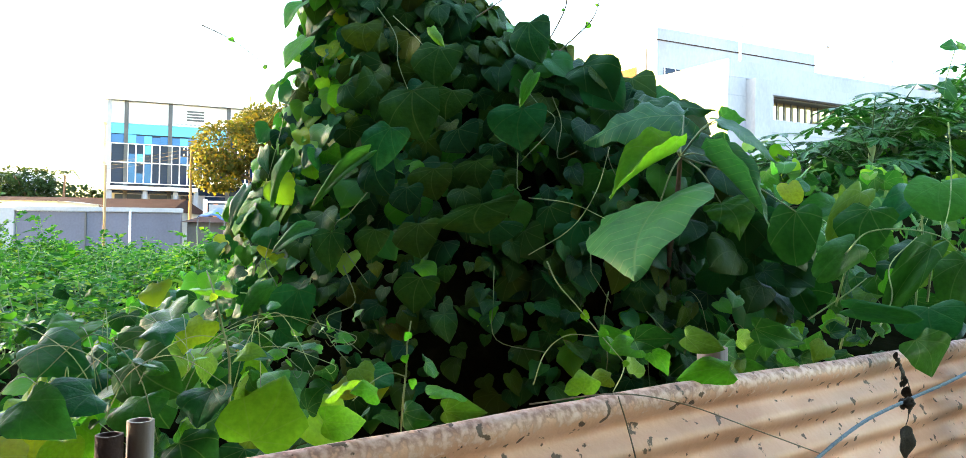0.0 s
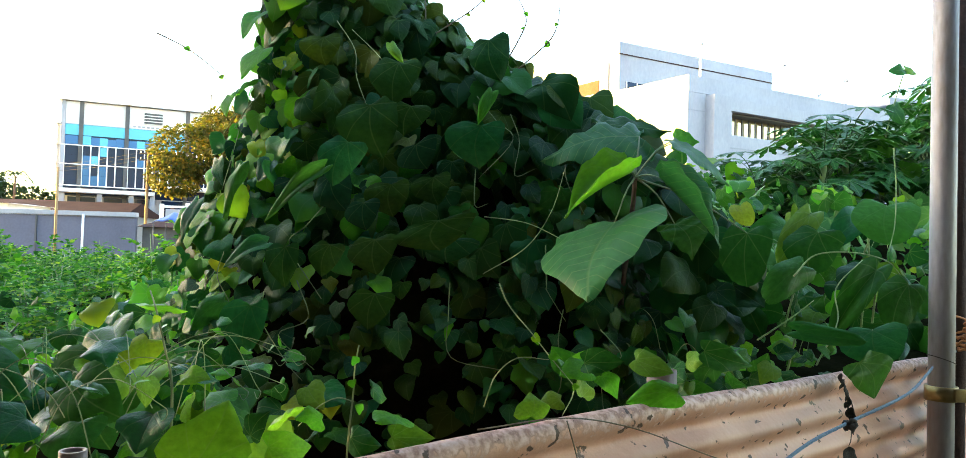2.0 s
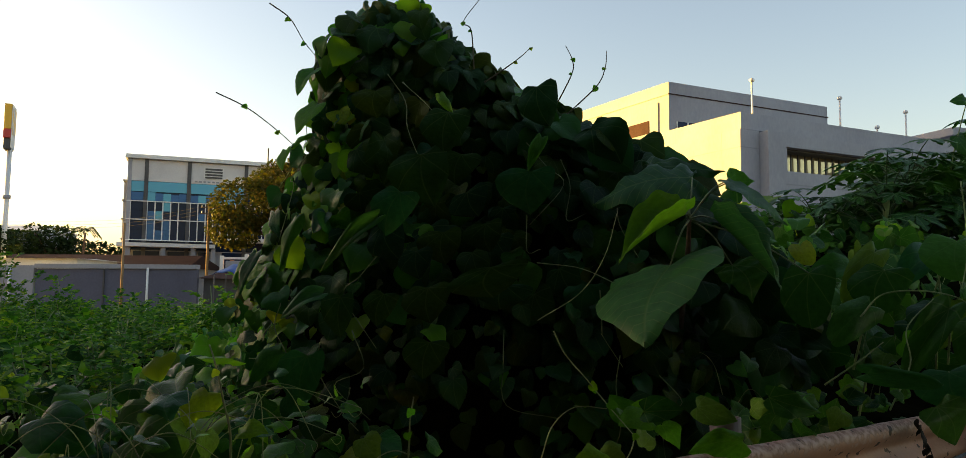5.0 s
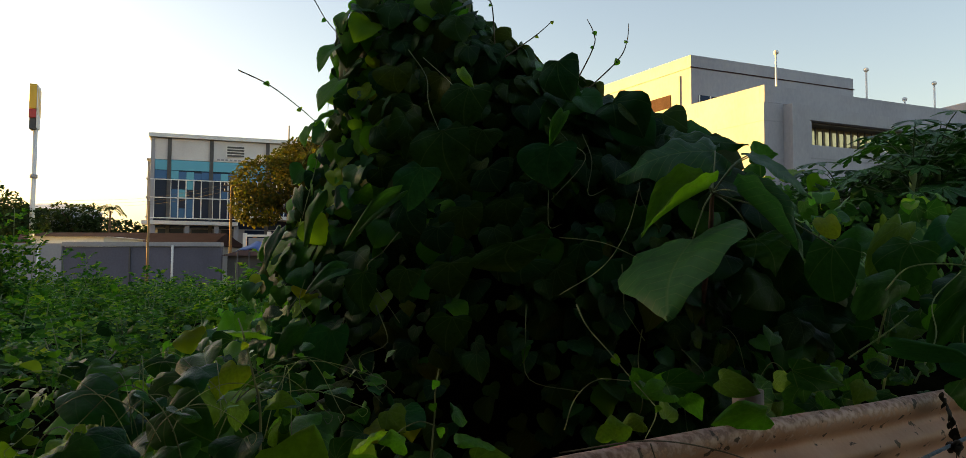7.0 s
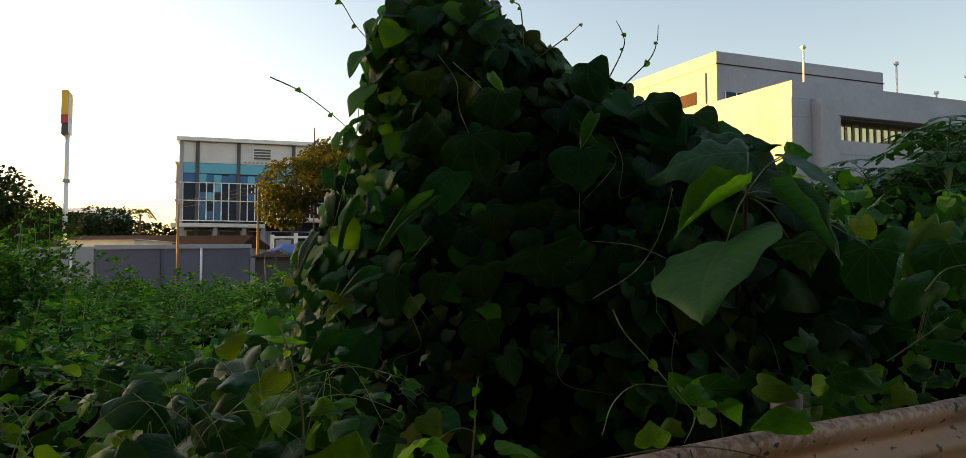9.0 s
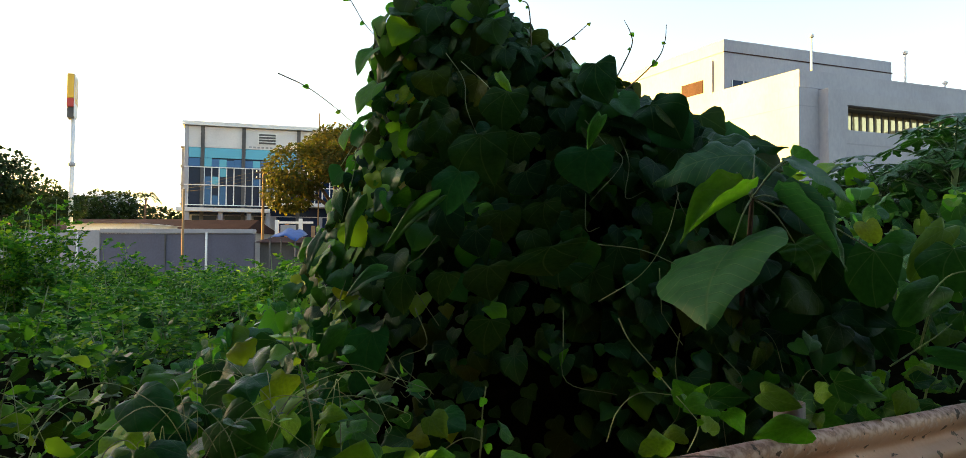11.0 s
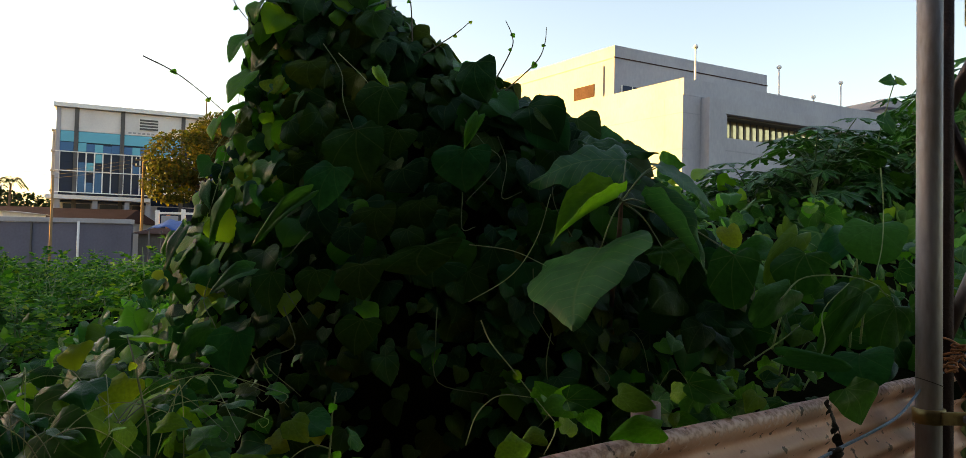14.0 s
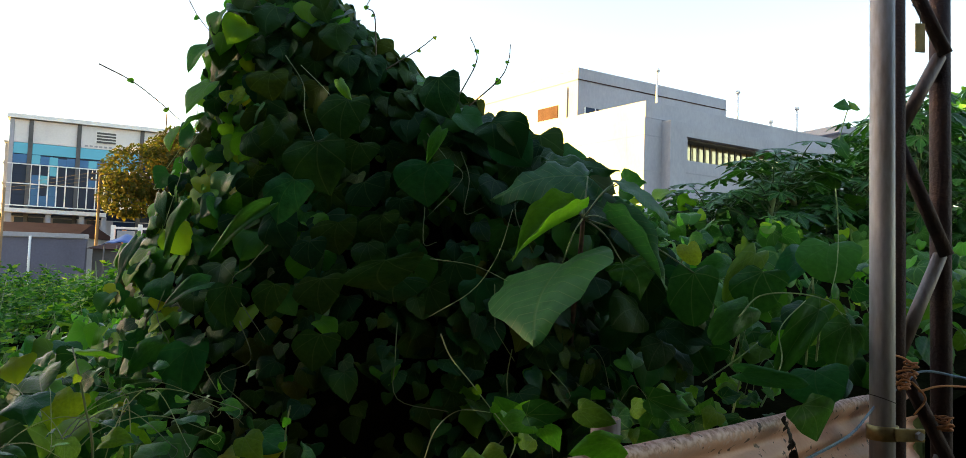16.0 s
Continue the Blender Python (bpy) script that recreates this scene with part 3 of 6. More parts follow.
def make_pole():
    t = thing("pipe_pole", POLE, "upright galvanised steel pipe with brown stains", "pole")
    v, f = pipe(POLE, POLE + Vector((0.0, 0, 3.6)), 0.0338, sides=28)
    part("pipe", mesh_of("pipe", v, f, M["galv"], True), None, t)
    z = 1.385
    c = part("clamp", mesh_of("clamp", *pipe(POLE + Vector((0, 0, z - 0.02)), POLE + Vector((0, 0, z + 0.02)), 0.0425, 0.0085, 24), M["brass"], True), None, t, "yellowed zinc pipe clamp")
    ear = box((-0.012, -0.05, -0.018), (0.075, -0.036, 0.018), 0.003, Matrix.Translation(POLE + Vector((0.02, 0.0, z))))
    part("clamp_ear", ear, M["brass"], c)
    for dx in (0.055,):
        bm = bmesh.new()
        bmesh.ops.create_cone(bm, cap_ends=True, segments=6, radius1=0.013, radius2=0.012, depth=0.012,
                              matrix=Matrix.Translation(POLE + Vector((0.02 + dx, -0.056, z))) @ pose(0, 0, 0, 90))
        part("bolt", bm, M["galv"], c)


    ring = [POLE + Vector((math.cos(a) * 0.0352, math.sin(a) * 0.0352, 1.478 - 0.012 * math.cos(a))) for a in (k * math.pi / 6 for k in range(13))]
    part("tie_wire", tube_mesh("tie_wire", ring, 0.0013, 0.0013, M["dark"], 5, 2), None, t, "thin black tie wire")


make_pole()


def make_mast():
    t = thing("lattice_mast", (1.60, 2.27, 0), "dark rusty steel lattice mast with zigzag bracing", "mast")
    for x, y, r in ((1.531, 2.24, 0.030), (1.722, 2.30, 0.031)):
        v, f = pipe((x, y, 0), (x, y, 3.6), r, 0.004, 16)
        part("chord", mesh_of("chord", v, f, M["rusty"], True), None, t)
    zs = [0.30, 0.63, 0.95, 1.28, 1.60, 1.90, 2.28, 2.53, 2.88, 3.2]
    for i in range(len(zs) - 1):
        xa, xb = (1.552, 1.706) if i % 2 == 0 else (1.706, 1.552)
        part("brace", tube_mesh("brace", [(xa, 2.25, zs[i]), (xb, 2.28, zs[i + 1])], 0.021, 0.021, M["rusty"] if i % 2 else M["old_pipe"], 12, 1), None, t)


make_mast()


def coil(c, r, turns, rng, rise=0.02):
    pts = []
    for i in range(turns * 8):
        a = i * math.pi / 4
        pts.append((c[0] + math.cos(a) * r * rng.uniform(0.7, 1.2), c[1] + math.sin(a) * r * rng.uniform(0.7, 1.2), c[2] + rise * (i / (turns * 8) - 0.5) + rng.uniform(-0.006, 0.006)))
    return pts


def make_cords():
    rng = random.Random(4)
    rope = thing("blue_rope", (0.9, 1.7, 1.3), "faded blue twisted rope tied across the fence", "rope")
    pts = [(0.45, 1.32, 1.235), (0.653, 1.50, 1.306), (0.80, 1.62, 1.352), (0.962, 1.75, 1.375), (1.20, 1.93, 1.408), (1.345, 2.07, 1.445), (1.46, 2.19, 1.475), (1.52, 2.215, 1.49)]
    v, f = merge([tube([(p[0], p[1], p[2] + dz) for p in pts], 0.0030, 0.0030, 6, 10, tw) for dz, tw in ((0.0, 0.9), (0.0025, 0.4))])
    part("strand", mesh_of("strand", v, f, M["blue_rope"], True), None, rope)
    v, f = tube([(1.53, 2.21, 1.50), (1.62, 2.24, 1.545), (1.80, 2.27, 1.52), (2.0, 2.3, 1.50)], 0.004, 0.004, 6, 8)
    part("loose_end", mesh_of("loose_end", v, f, M["blue_rope"], True), None, rope)
    part("knot", tube_mesh("knot", coil((0.957, 1.742, 1.372), 0.011, 3, rng), 0.006, 0.005, M["dark"], 6, 3), None, rope, "dark tape knot on the rope")
    cord = thing("orange_cord", (1.53, 2.2, 1.45), "tangled orange-brown tie cord wound round the rusty mast", "cord")
    for c, r, n in (((1.531, 2.235, 1.525), 0.036, 3), ((1.550, 2.195, 1.557), 0.018, 3), ((1.524, 2.190, 1.517), 0.015, 3), ((1.690, 2.245, 1.388), 0.024, 4)):
        part("winding", tube_mesh("winding", coil(c, r, n, rng, 0.05), 0.004, 0.0035, M["orange_wire"], 5, 3), None, cord)
    for line in ([(1.46, 2.17, 1.60), (1.52, 2.19, 1.59), (1.58, 2.2, 1.56)], [(1.55, 2.19, 1.52), (1.60, 2.2, 1.47), (1.565, 2.2, 1.42)], [(1.58, 2.2, 1.49), (1.68, 2.22, 1.505), (1.9, 2.25, 1.49)]):
        part("end", tube_mesh("end", line, 0.0035, 0.003, M["orange_wire"], 5, 6), None, cord)
    tag = thing("yellow_tag", (1.575, 2.2, 2.5), "small faded yellow tag hanging on the mast", "tag")
    part("plate", box((1.572, 2.198, 2.515), (1.602, 2.204, 2.605), 0.002), M["plate"], tag)
    part("loop", tube_mesh("loop", [(1.587, 2.2, 2.603), (1.590, 2.205, 2.64), (1.575, 2.22, 2.67)], 0.0015, 0.0015, M["dark"], 5, 5), None, tag)
    wire = thing("thin_wire", (0.3, 1.35, 1.4), "thin rusty brown wire hanging over the fence", "wire")
    for line in ([(0.084, 1.185, 1.470), (0.237, 1.30, 1.466), (0.367, 1.37, 1.436), (0.50, 1.42, 1.385), (0.66, 1.50, 1.320)], [(0.238, 1.298, 1.462), (0.250, 1.28, 1.419), (0.262, 1.26, 1.365), (0.27, 1.26, 1.30)]):
        part("strand", tube_mesh("strand", line, 0.0013, 0.0013, M["dry_stem"], 5, 8), None, wire)
    dead = thing("dead_leaf", (0.955, 1.74, 1.3), "dark dried leaf hanging from the rope knot", "leaf")
    part("stalk", tube_mesh("stalk", [(0.957, 1.735, 1.37), (0.953, 1.73, 1.34), (0.948, 1.73, 1.325)], 0.001, 0.001, M["dark"], 5, 4), None, dead)
    v, f, u = SHAPES["oval"][3]
    part("blade", mesh_of("blade", v, f, M["dark"], True, u), None, dead, "", leaf_pose((0.948, 1.73, 1.325), (0.950, 1.725, 1.245), (0.3, -1, 0.1), 0.9))


make_cords()


# ---- the creeper-covered mound ----
# height, west edge, east edge, front depth
MOUND = [(0, -0.95, 0.85, 2.27), (1, -0.93, 0.81, 2.30), (1.4, -0.90, 0.77, 2.32), (1.7, -0.90, 0.67, 2.38), (1.95, -0.785, 0.59, 2.46),
         (2.15, -0.695, 0.56, 2.54), (2.32, -0.645, 0.33, 2.58), (2.48, -0.625, 0.10, 2.60), (2.58, -0.60, -0.08, 2.62), (2.72, -0.50, -0.24, 2.66)]


def mound_at(z):
    z = min(max(z, 0.0), 2.719)
    for a, b in zip(MOUND, MOUND[1:]):
        if z <= b[0]:
            t = (z - a[0]) / (b[0] - a[0])
            return [p + (q - p) * t for p, q in zip(a[1:], b[1:])]
    return MOUND[-1][1:]


def mound_surface(z, w, inset=0.0):
    """Point on the mound at height z and angle w (0 east, 90 degrees towards the path), and its outward way."""
    x0, x1, front = mound_at(z)
    c, hw = (x0 + x1) / 2, (x1 - x0) / 2
    yc = 2.85
    hd = yc - front
    n = 0.05 * noise.noise((math.cos(w) * 2.2, math.sin(w) * 2.2 + 7, z * 2.6)) + 0.03 * noise.noise((math.cos(w) * 6, math.sin(w) * 6, z * 6))
    cw, sw = math.cos(w), math.sin(w)
    p = 0.75
    ex, ey = math.copysign(abs(cw) ** p, cw), math.copysign(abs(sw) ** p, sw)
    pos = Vector((c + ex * (hw + n - inset), yc - ey * (hd + n - inset), z))
    out = Vector((cw / hw, -sw / max(hd, 0.2), 0)).normalized()
    return pos, out


def make_mound():
    rng = random.Random(11)
    t = thing("creeper_mound", (-0.1, 2.85, 0), "tall mound smothered in dark green heart-leaved creeper", "climbing plant")
    # stem core, coloured near-black to paint the shade between the leaves
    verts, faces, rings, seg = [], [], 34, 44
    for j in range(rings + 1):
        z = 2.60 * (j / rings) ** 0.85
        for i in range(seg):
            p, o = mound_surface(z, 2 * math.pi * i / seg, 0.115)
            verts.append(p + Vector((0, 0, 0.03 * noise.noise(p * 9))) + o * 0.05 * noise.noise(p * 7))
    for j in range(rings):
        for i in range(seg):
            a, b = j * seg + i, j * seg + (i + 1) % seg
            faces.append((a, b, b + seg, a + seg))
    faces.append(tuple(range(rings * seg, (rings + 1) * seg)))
    part("stem_tangle", mesh_of("stem_tangle", verts, faces, M["gap_shade"], True), None, t, "core of dead stems, near-black to paint the shade between the leaves")
    # large leaves on the front: x, y, height, length, lean, width
    large = [(-0.15, 2.42, 2.32, 0.13, -3, 0.14), (-0.23, 2.40, 2.18, 0.15, 20, 0.18), (-0.29, 2.36, 2.06, 0.13, -12, 0.12), (-0.11, 2.44, 2.19, 0.09, -9, 0.13), (0.11, 2.40, 2.13, 0.12, 3, 0.17),
             (-0.35, 2.42, 1.96, 0.11, 34, 0.12), (-0.24, 2.38, 1.88, 0.08, 10, 0.10), (-0.16, 2.40, 1.94, 0.09, 10, 0.13), (-0.01, 2.30, 1.83, 0.08, 16, 0.22)]
    middling = [(0.03, 2.36, 1.78, 0.07, -4, 0.17), (-0.03, 2.44, 1.97, 0.08, 12, 0.12), (0.13, 2.52, 2.43, 0.13, 21, 0.13), (-0.20, 2.36, 1.77, 0.10, 7, 0.14), (-0.54, 2.28, 1.57, 0.14, 0, 0.12), (-0.62, 2.30, 1.58, 0.12, -46, 0.07),
                (-0.09, 2.44, 2.07, 0.08, 29, 0.13), (-0.46, 2.34, 1.74, 0.11, 8, 0.09), (-0.33, 2.34, 1.75, 0.09, -6, 0.09), (-0.19, 2.32, 1.61, 0.10, -6, 0.12), (-0.39, 2.46, 2.40, 0.08, 11, 0.12)]
    count, held = 0, []
    for k, (x, y, z, ln, lean, w) in enumerate(large + middling):
        b = Vector((x, y - 0.045, z))
        tip = b + Vector((math.sin(radians(lean)) * ln, -0.28 * ln, -math.cos(radians(lean)) * ln))
        leaf_part(t, "heart", "blue" if k in (2, 4, 13, 14) else "heart", k % 3, leaf_pose(b, tip, (rng.uniform(-0.25, 0.25), -1, 0.35), w / ln / 1.08))
        held.append(((b + tip) / 2, 0.5 * max(ln, w)))
        count += 1
    # leaves that stand out from the west edge and the crown
    rim = [((-0.624, 2.60, 2.402), (-0.688, 2.55, 2.303), 0.104), ((-0.637, 2.60, 2.522), (-0.693, 2.55, 2.448), 0.083), ((-0.653, 2.60, 2.297), (-0.699, 2.55, 2.252), 0.038), ((-0.714, 2.55, 2.233), (-0.718, 2.50, 2.164), 0.053),
           ((-0.515, 2.30, 1.748), (-0.630, 2.25, 1.700), 0.060), ((-0.615, 2.35, 1.985), (-0.668, 2.30, 1.835), 0.055), ((-0.704, 2.25, 1.866), (-0.743, 2.20, 1.755), 0.054), ((-0.351, 2.28, 1.976), (-0.513, 2.23, 1.838), 0.048),
           ((-0.176, 2.33, 2.368), (-0.131, 2.28, 2.314), 0.034), ((0.140, 2.33, 2.231), (0.102, 2.28, 2.131), 0.041)]
    # the young surface here paints the light coming through rim leaves
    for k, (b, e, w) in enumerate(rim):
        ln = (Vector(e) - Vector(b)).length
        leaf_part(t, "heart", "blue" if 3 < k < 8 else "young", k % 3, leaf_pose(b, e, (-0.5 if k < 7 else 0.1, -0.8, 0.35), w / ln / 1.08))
        held.append(((Vector(b) + Vector(e)) / 2, 0.45 * max(ln, w)))
        count += 1

    def hides(p):
        """Whether a leaf at p would lie over one of the large ones."""
        return any(abs(p.x - c.x) < r and abs(p.z - c.z) < r and p.y < c.y + 0.03 for c, r in held)

    mass = []
    # overlapping outer leaves, hanging like shingles
    n_outer = 3700
    for i in range(n_outer):
        z = 0.85 + 1.92 * rng.random() ** 0.9
        w = radians(rng.uniform(-35, 215)) if i % 5 else radians(rng.uniform(0, 360))
        low = max(0.0, min(1.0, (1.95 - z) / 0.6))
        west = math.cos(w) < -0.5
        p, o = mound_surface(z, w, rng.uniform(-0.03, 0.10))
        if noise.noise(p * 5.5) > 0.50 + 0.12 * low:
            continue
        ln = rng.uniform(0.055, 0.128)
        if rng.random() < 0.2:
            ln *= 0.5
        if west:
            ln *= 0.78
        ln *= 1 - 0.24 * low
        rough = 0.45 if west else 0.6
        down = Vector((rng.gauss(0, rough), rng.gauss(0, 0.35), -1 + 0.2 * low)) + o * (rng.uniform(0.1, 0.6) + 0.75 * low)
        tip = p + o * 0.02 + down.normalized() * ln
        if hides(p.lerp(tip, 0.5)):
            continue
        face = o * (1 - 0.3 * low) + Vector((rng.gauss(0, 0.32), rng.gauss(0, 0.28), 0.35 + 0.7 * low + rng.gauss(0, 0.25)))
        if west:
            face = o * 0.6 + Vector((rng.gauss(-0.1, 0.4), rng.gauss(-0.5, 0.4), rng.gauss(0.55, 0.35)))
        kind = "angular" if rng.random() < 0.08 + 0.6 * low else "heart"
        m = leaf_pose(p + o * 0.03, tip, face, rng.uniform(0.85, 1.2))
        # paler surfaces on the west side put the open sky's light into colour
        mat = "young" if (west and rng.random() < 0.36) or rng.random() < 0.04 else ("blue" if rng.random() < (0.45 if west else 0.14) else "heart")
        if count < 290 and math.sin(w) > 0.35 and z > 1.15 and i % 3 == 0:
            leaf_part(t, kind, mat, rng.randrange(5), m)
            count += 1
        else:
            mass.append((kind, mat, rng.randrange(5), m))
    # crown leaves on the top
    for i in range(150):
        x = rng.uniform(-0.60, -0.14)
        y = 2.80 + rng.uniform(-0.26, 0.26)
        z = 2.58 + rng.uniform(-0.03, 0.05) + 0.24 * max(0.0, 1 - abs(x + 0.37) / 0.20) * rng.random()
        ln = rng.uniform(0.05, 0.11)
        d = Vector((x + 0.37, y - 2.85, -0.35 + rng.gauss(0, 0.3))).normalized()
        mass.append(("heart", "young" if rng.random() < 0.3 else "heart", rng.randrange(5), leaf_pose((x, y, z), Vector((x, y, z)) + d * ln, (rng.gauss(0, 0.5), -0.8, 0.7), 1.0)))
    # the shoulder that runs down to the east
    for i in range(260):
        x = rng.uniform(0.15, 1.0)
        top = 2.385 - 0.34 * (x - 0.2) - 0.6 * max(0, x - 0.5)
        z = top - abs(rng.gauss(0, 0.10)) if i % 2 else rng.uniform(1.3, top)
        y = 2.62 + rng.uniform(-0.12, 0.25) - 0.1 * (top - z)
        ln = rng.uniform(0.08, 0.15)
        tip = Vector((x, y, z)) + Vector((rng.gauss(0.2, 0.5), -rng.uniform(0.1, 0.6), -rng.uniform(0.2, 1))).normalized() * ln
        mass.append(("heart", "blue" if i % 3 == 0 else "heart", rng.randrange(5), leaf_pose((x, y, z), tip, (rng.gauss(0, 0.4), -1, 0.6), 1.0)))
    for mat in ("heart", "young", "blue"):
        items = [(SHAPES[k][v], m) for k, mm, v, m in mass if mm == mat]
        part("foliage", joined("foliage", items, M[mat]), None, t, {"heart": "dark green creeper leaves", "young": "yellow-green creeper leaves: fresh ones, and west ones painted bright as lit", "blue": "waxy blue-green creeper leaves"}[mat], kind="stuff")
    # runners over the leaves and tendrils against the sky
    lines = [[(-0.311, 2.47, 2.444), (-0.207, 2.45, 2.339), (-0.193, 2.43, 2.255), (-0.202, 2.42, 2.219)], [(-0.334, 2.40, 2.108), (-0.256, 2.40, 2.095), (-0.179, 2.40, 2.149)],
             [(0.114, 1.95, 1.686), (0.222, 1.95, 1.757), (0.286, 1.97, 1.852), (0.323, 2.0, 1.968)], [(0.112, 1.95, 1.831), (0.221, 1.95, 1.818), (0.31, 1.97, 1.782)]]
    for ln in lines:
        part("runner", tube_mesh("runner", ln, 0.0013, 0.0009, M["pale_stem"], 6, 8), None, t)
    sky_lines = [[(-1.021, 2.7, 2.471), (-0.906, 2.7, 2.415), (-0.792, 2.7, 2.331), (-0.70, 2.7, 2.25)], [(-0.836, 2.7, 2.803), (-0.759, 2.7, 2.745), (-0.695, 2.68, 2.646), (-0.62, 2.68, 2.56)],
                 [(0.18, 2.6, 2.36), (0.254, 2.6, 2.508), (0.254, 2.6, 2.562), (0.233, 2.6, 2.608)], [(0.23, 2.6, 2.36), (0.338, 2.6, 2.465), (0.368, 2.6, 2.529), (0.374, 2.6, 2.59)],
                 [(-0.06, 2.6, 2.47), (0.057, 2.6, 2.552), (0.114, 2.6, 2.602)], [(-0.081, 2.6, 2.50), (-0.093, 2.6, 2.661), (-0.121, 2.6, 2.694), (-0.061, 2.6, 2.78)]]
    for k, ln in enumerate(sky_lines):
        part("tendril", tube_mesh("tendril", ln, 0.0026, 0.0012, M["dry_stem"], 6, 8), None, t)
        for j in (1, 2):
            p = Vector(ln[j])
            leaf_part(t, "heart", "young", (k + j) % 5, leaf_pose(p, p + Vector((rng.uniform(-1, 1), -0.3, rng.uniform(-1, 0.3))).normalized() * rng.uniform(0.010, 0.022), (0, -1, 0.4)), "young_leaf")
    for k in range(18):
        w = radians(rng.uniform(50, 190))
        z = rng.uniform(1.5, 2.6)
        pts = []
        for q in range(4):
            p, o = mound_surface(z - q * rng.uniform(0.06, 0.12), w + q * rng.uniform(-0.05, 0.05), -0.05 - 0.03 * rng.random())
            pts.append(p)
        part("runner", tube_mesh("runner", pts, 0.0018, 0.0012, M["stem"], 5, 5), None, t)


make_mound()


# ---- broad-leaved sapling in front of the mound ----
def make_sapling():
    t = thing("broad_leaved_sapling", (0.60, 2.3, 0), "young sapling with very large matte green leaves", "sapling")
    hub = Vector((0.545, 2.16, 1.965))
    v, f = tube([(0.62, 2.60, 0.0), (0.62, 2.62, 1.0), (0.60, 2.56, 1.55), (0.555, 2.24, 1.84), hub], 0.012, 0.006, 8, 8)
    part("stem", mesh_of("stem", v, f, M["bark"], True), None, t)
    # base, tip, width as a vector, shape, leaf surface
    # round gives the backlit third and seventh leaf their glow as colour
    rows = [((0.467, 2.05, 1.831), (0.250, 1.90, 1.684), (0.308, -0.06, 0.116), 0, "teak"), ((0.583, 2.28, 2.101), (0.314, 2.22, 2.041), (0.042, 0.18, 0.130), 2, "teak"),
            ((0.483, 2.45, 2.167), (0.700, 2.40, 2.184), (-0.021, -0.10, -0.092), 2, "round"), ((0.566, 2.36, 2.044), (0.728, 2.30, 2.017), (-0.036, -0.14, -0.122), 1, "heart"),
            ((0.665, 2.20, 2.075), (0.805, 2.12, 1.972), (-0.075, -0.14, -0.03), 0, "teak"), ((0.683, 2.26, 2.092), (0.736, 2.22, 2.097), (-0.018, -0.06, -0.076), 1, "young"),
            ((0.924, 2.30, 1.822), (0.872, 2.24, 1.672), (0.135, 0.0, 0.022), 0, "round"), ((0.695, 2.28, 1.843), (0.731, 2.22, 1.766), (0.134, 0.04, 0.05), 4, "round")]
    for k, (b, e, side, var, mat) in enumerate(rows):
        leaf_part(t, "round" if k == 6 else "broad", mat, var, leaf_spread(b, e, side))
        mid = (hub + Vector(b)) / 2 + Vector((0, -0.01, 0.02))
        part("petiole", tube_mesh("petiole", [hub, mid, b], 0.0030, 0.0020, M["stem"], 6, 5), None, t)
    # two leaves folded along the midrib; the second's bright surface paints its backlight
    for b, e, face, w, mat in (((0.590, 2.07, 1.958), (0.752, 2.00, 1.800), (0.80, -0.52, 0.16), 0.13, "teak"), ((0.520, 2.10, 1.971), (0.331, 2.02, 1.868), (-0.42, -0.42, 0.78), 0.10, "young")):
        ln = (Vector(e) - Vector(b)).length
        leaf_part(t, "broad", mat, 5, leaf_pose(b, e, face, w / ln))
        part("petiole", tube_mesh("petiole", [hub, (hub + Vector(b)) / 2 + Vector((0, 0, 0.008)), b], 0.0030, 0.0020, M["stem"], 6, 5), None, t)


make_sapling()


def arc(a, rng):
    """A shoot that leans over and droops, its end curling."""
    w = rng.uniform(0, 6.28)
    d = Vector((math.cos(w), 0.5 * math.sin(w), 0)) * rng.uniform(0.12, 0.34)
    h = rng.uniform(0.06, 0.16)
    pts = [a, a + d * 0.22 + Vector((0, 0, h * 0.7)), a + d * 0.6 + Vector((0, 0, h)), a + d + Vector((0, 0, h * rng.uniform(0.4, 0.9)))]
    e = pts[-1]
    s = 0.012
    return pts + [e + d * 0.06 + Vector((0, 0, -s)), e + d * 0.02 + Vector((0, 0, -2 * s)), e - d * 0.02 + Vector((0, 0, -s))]


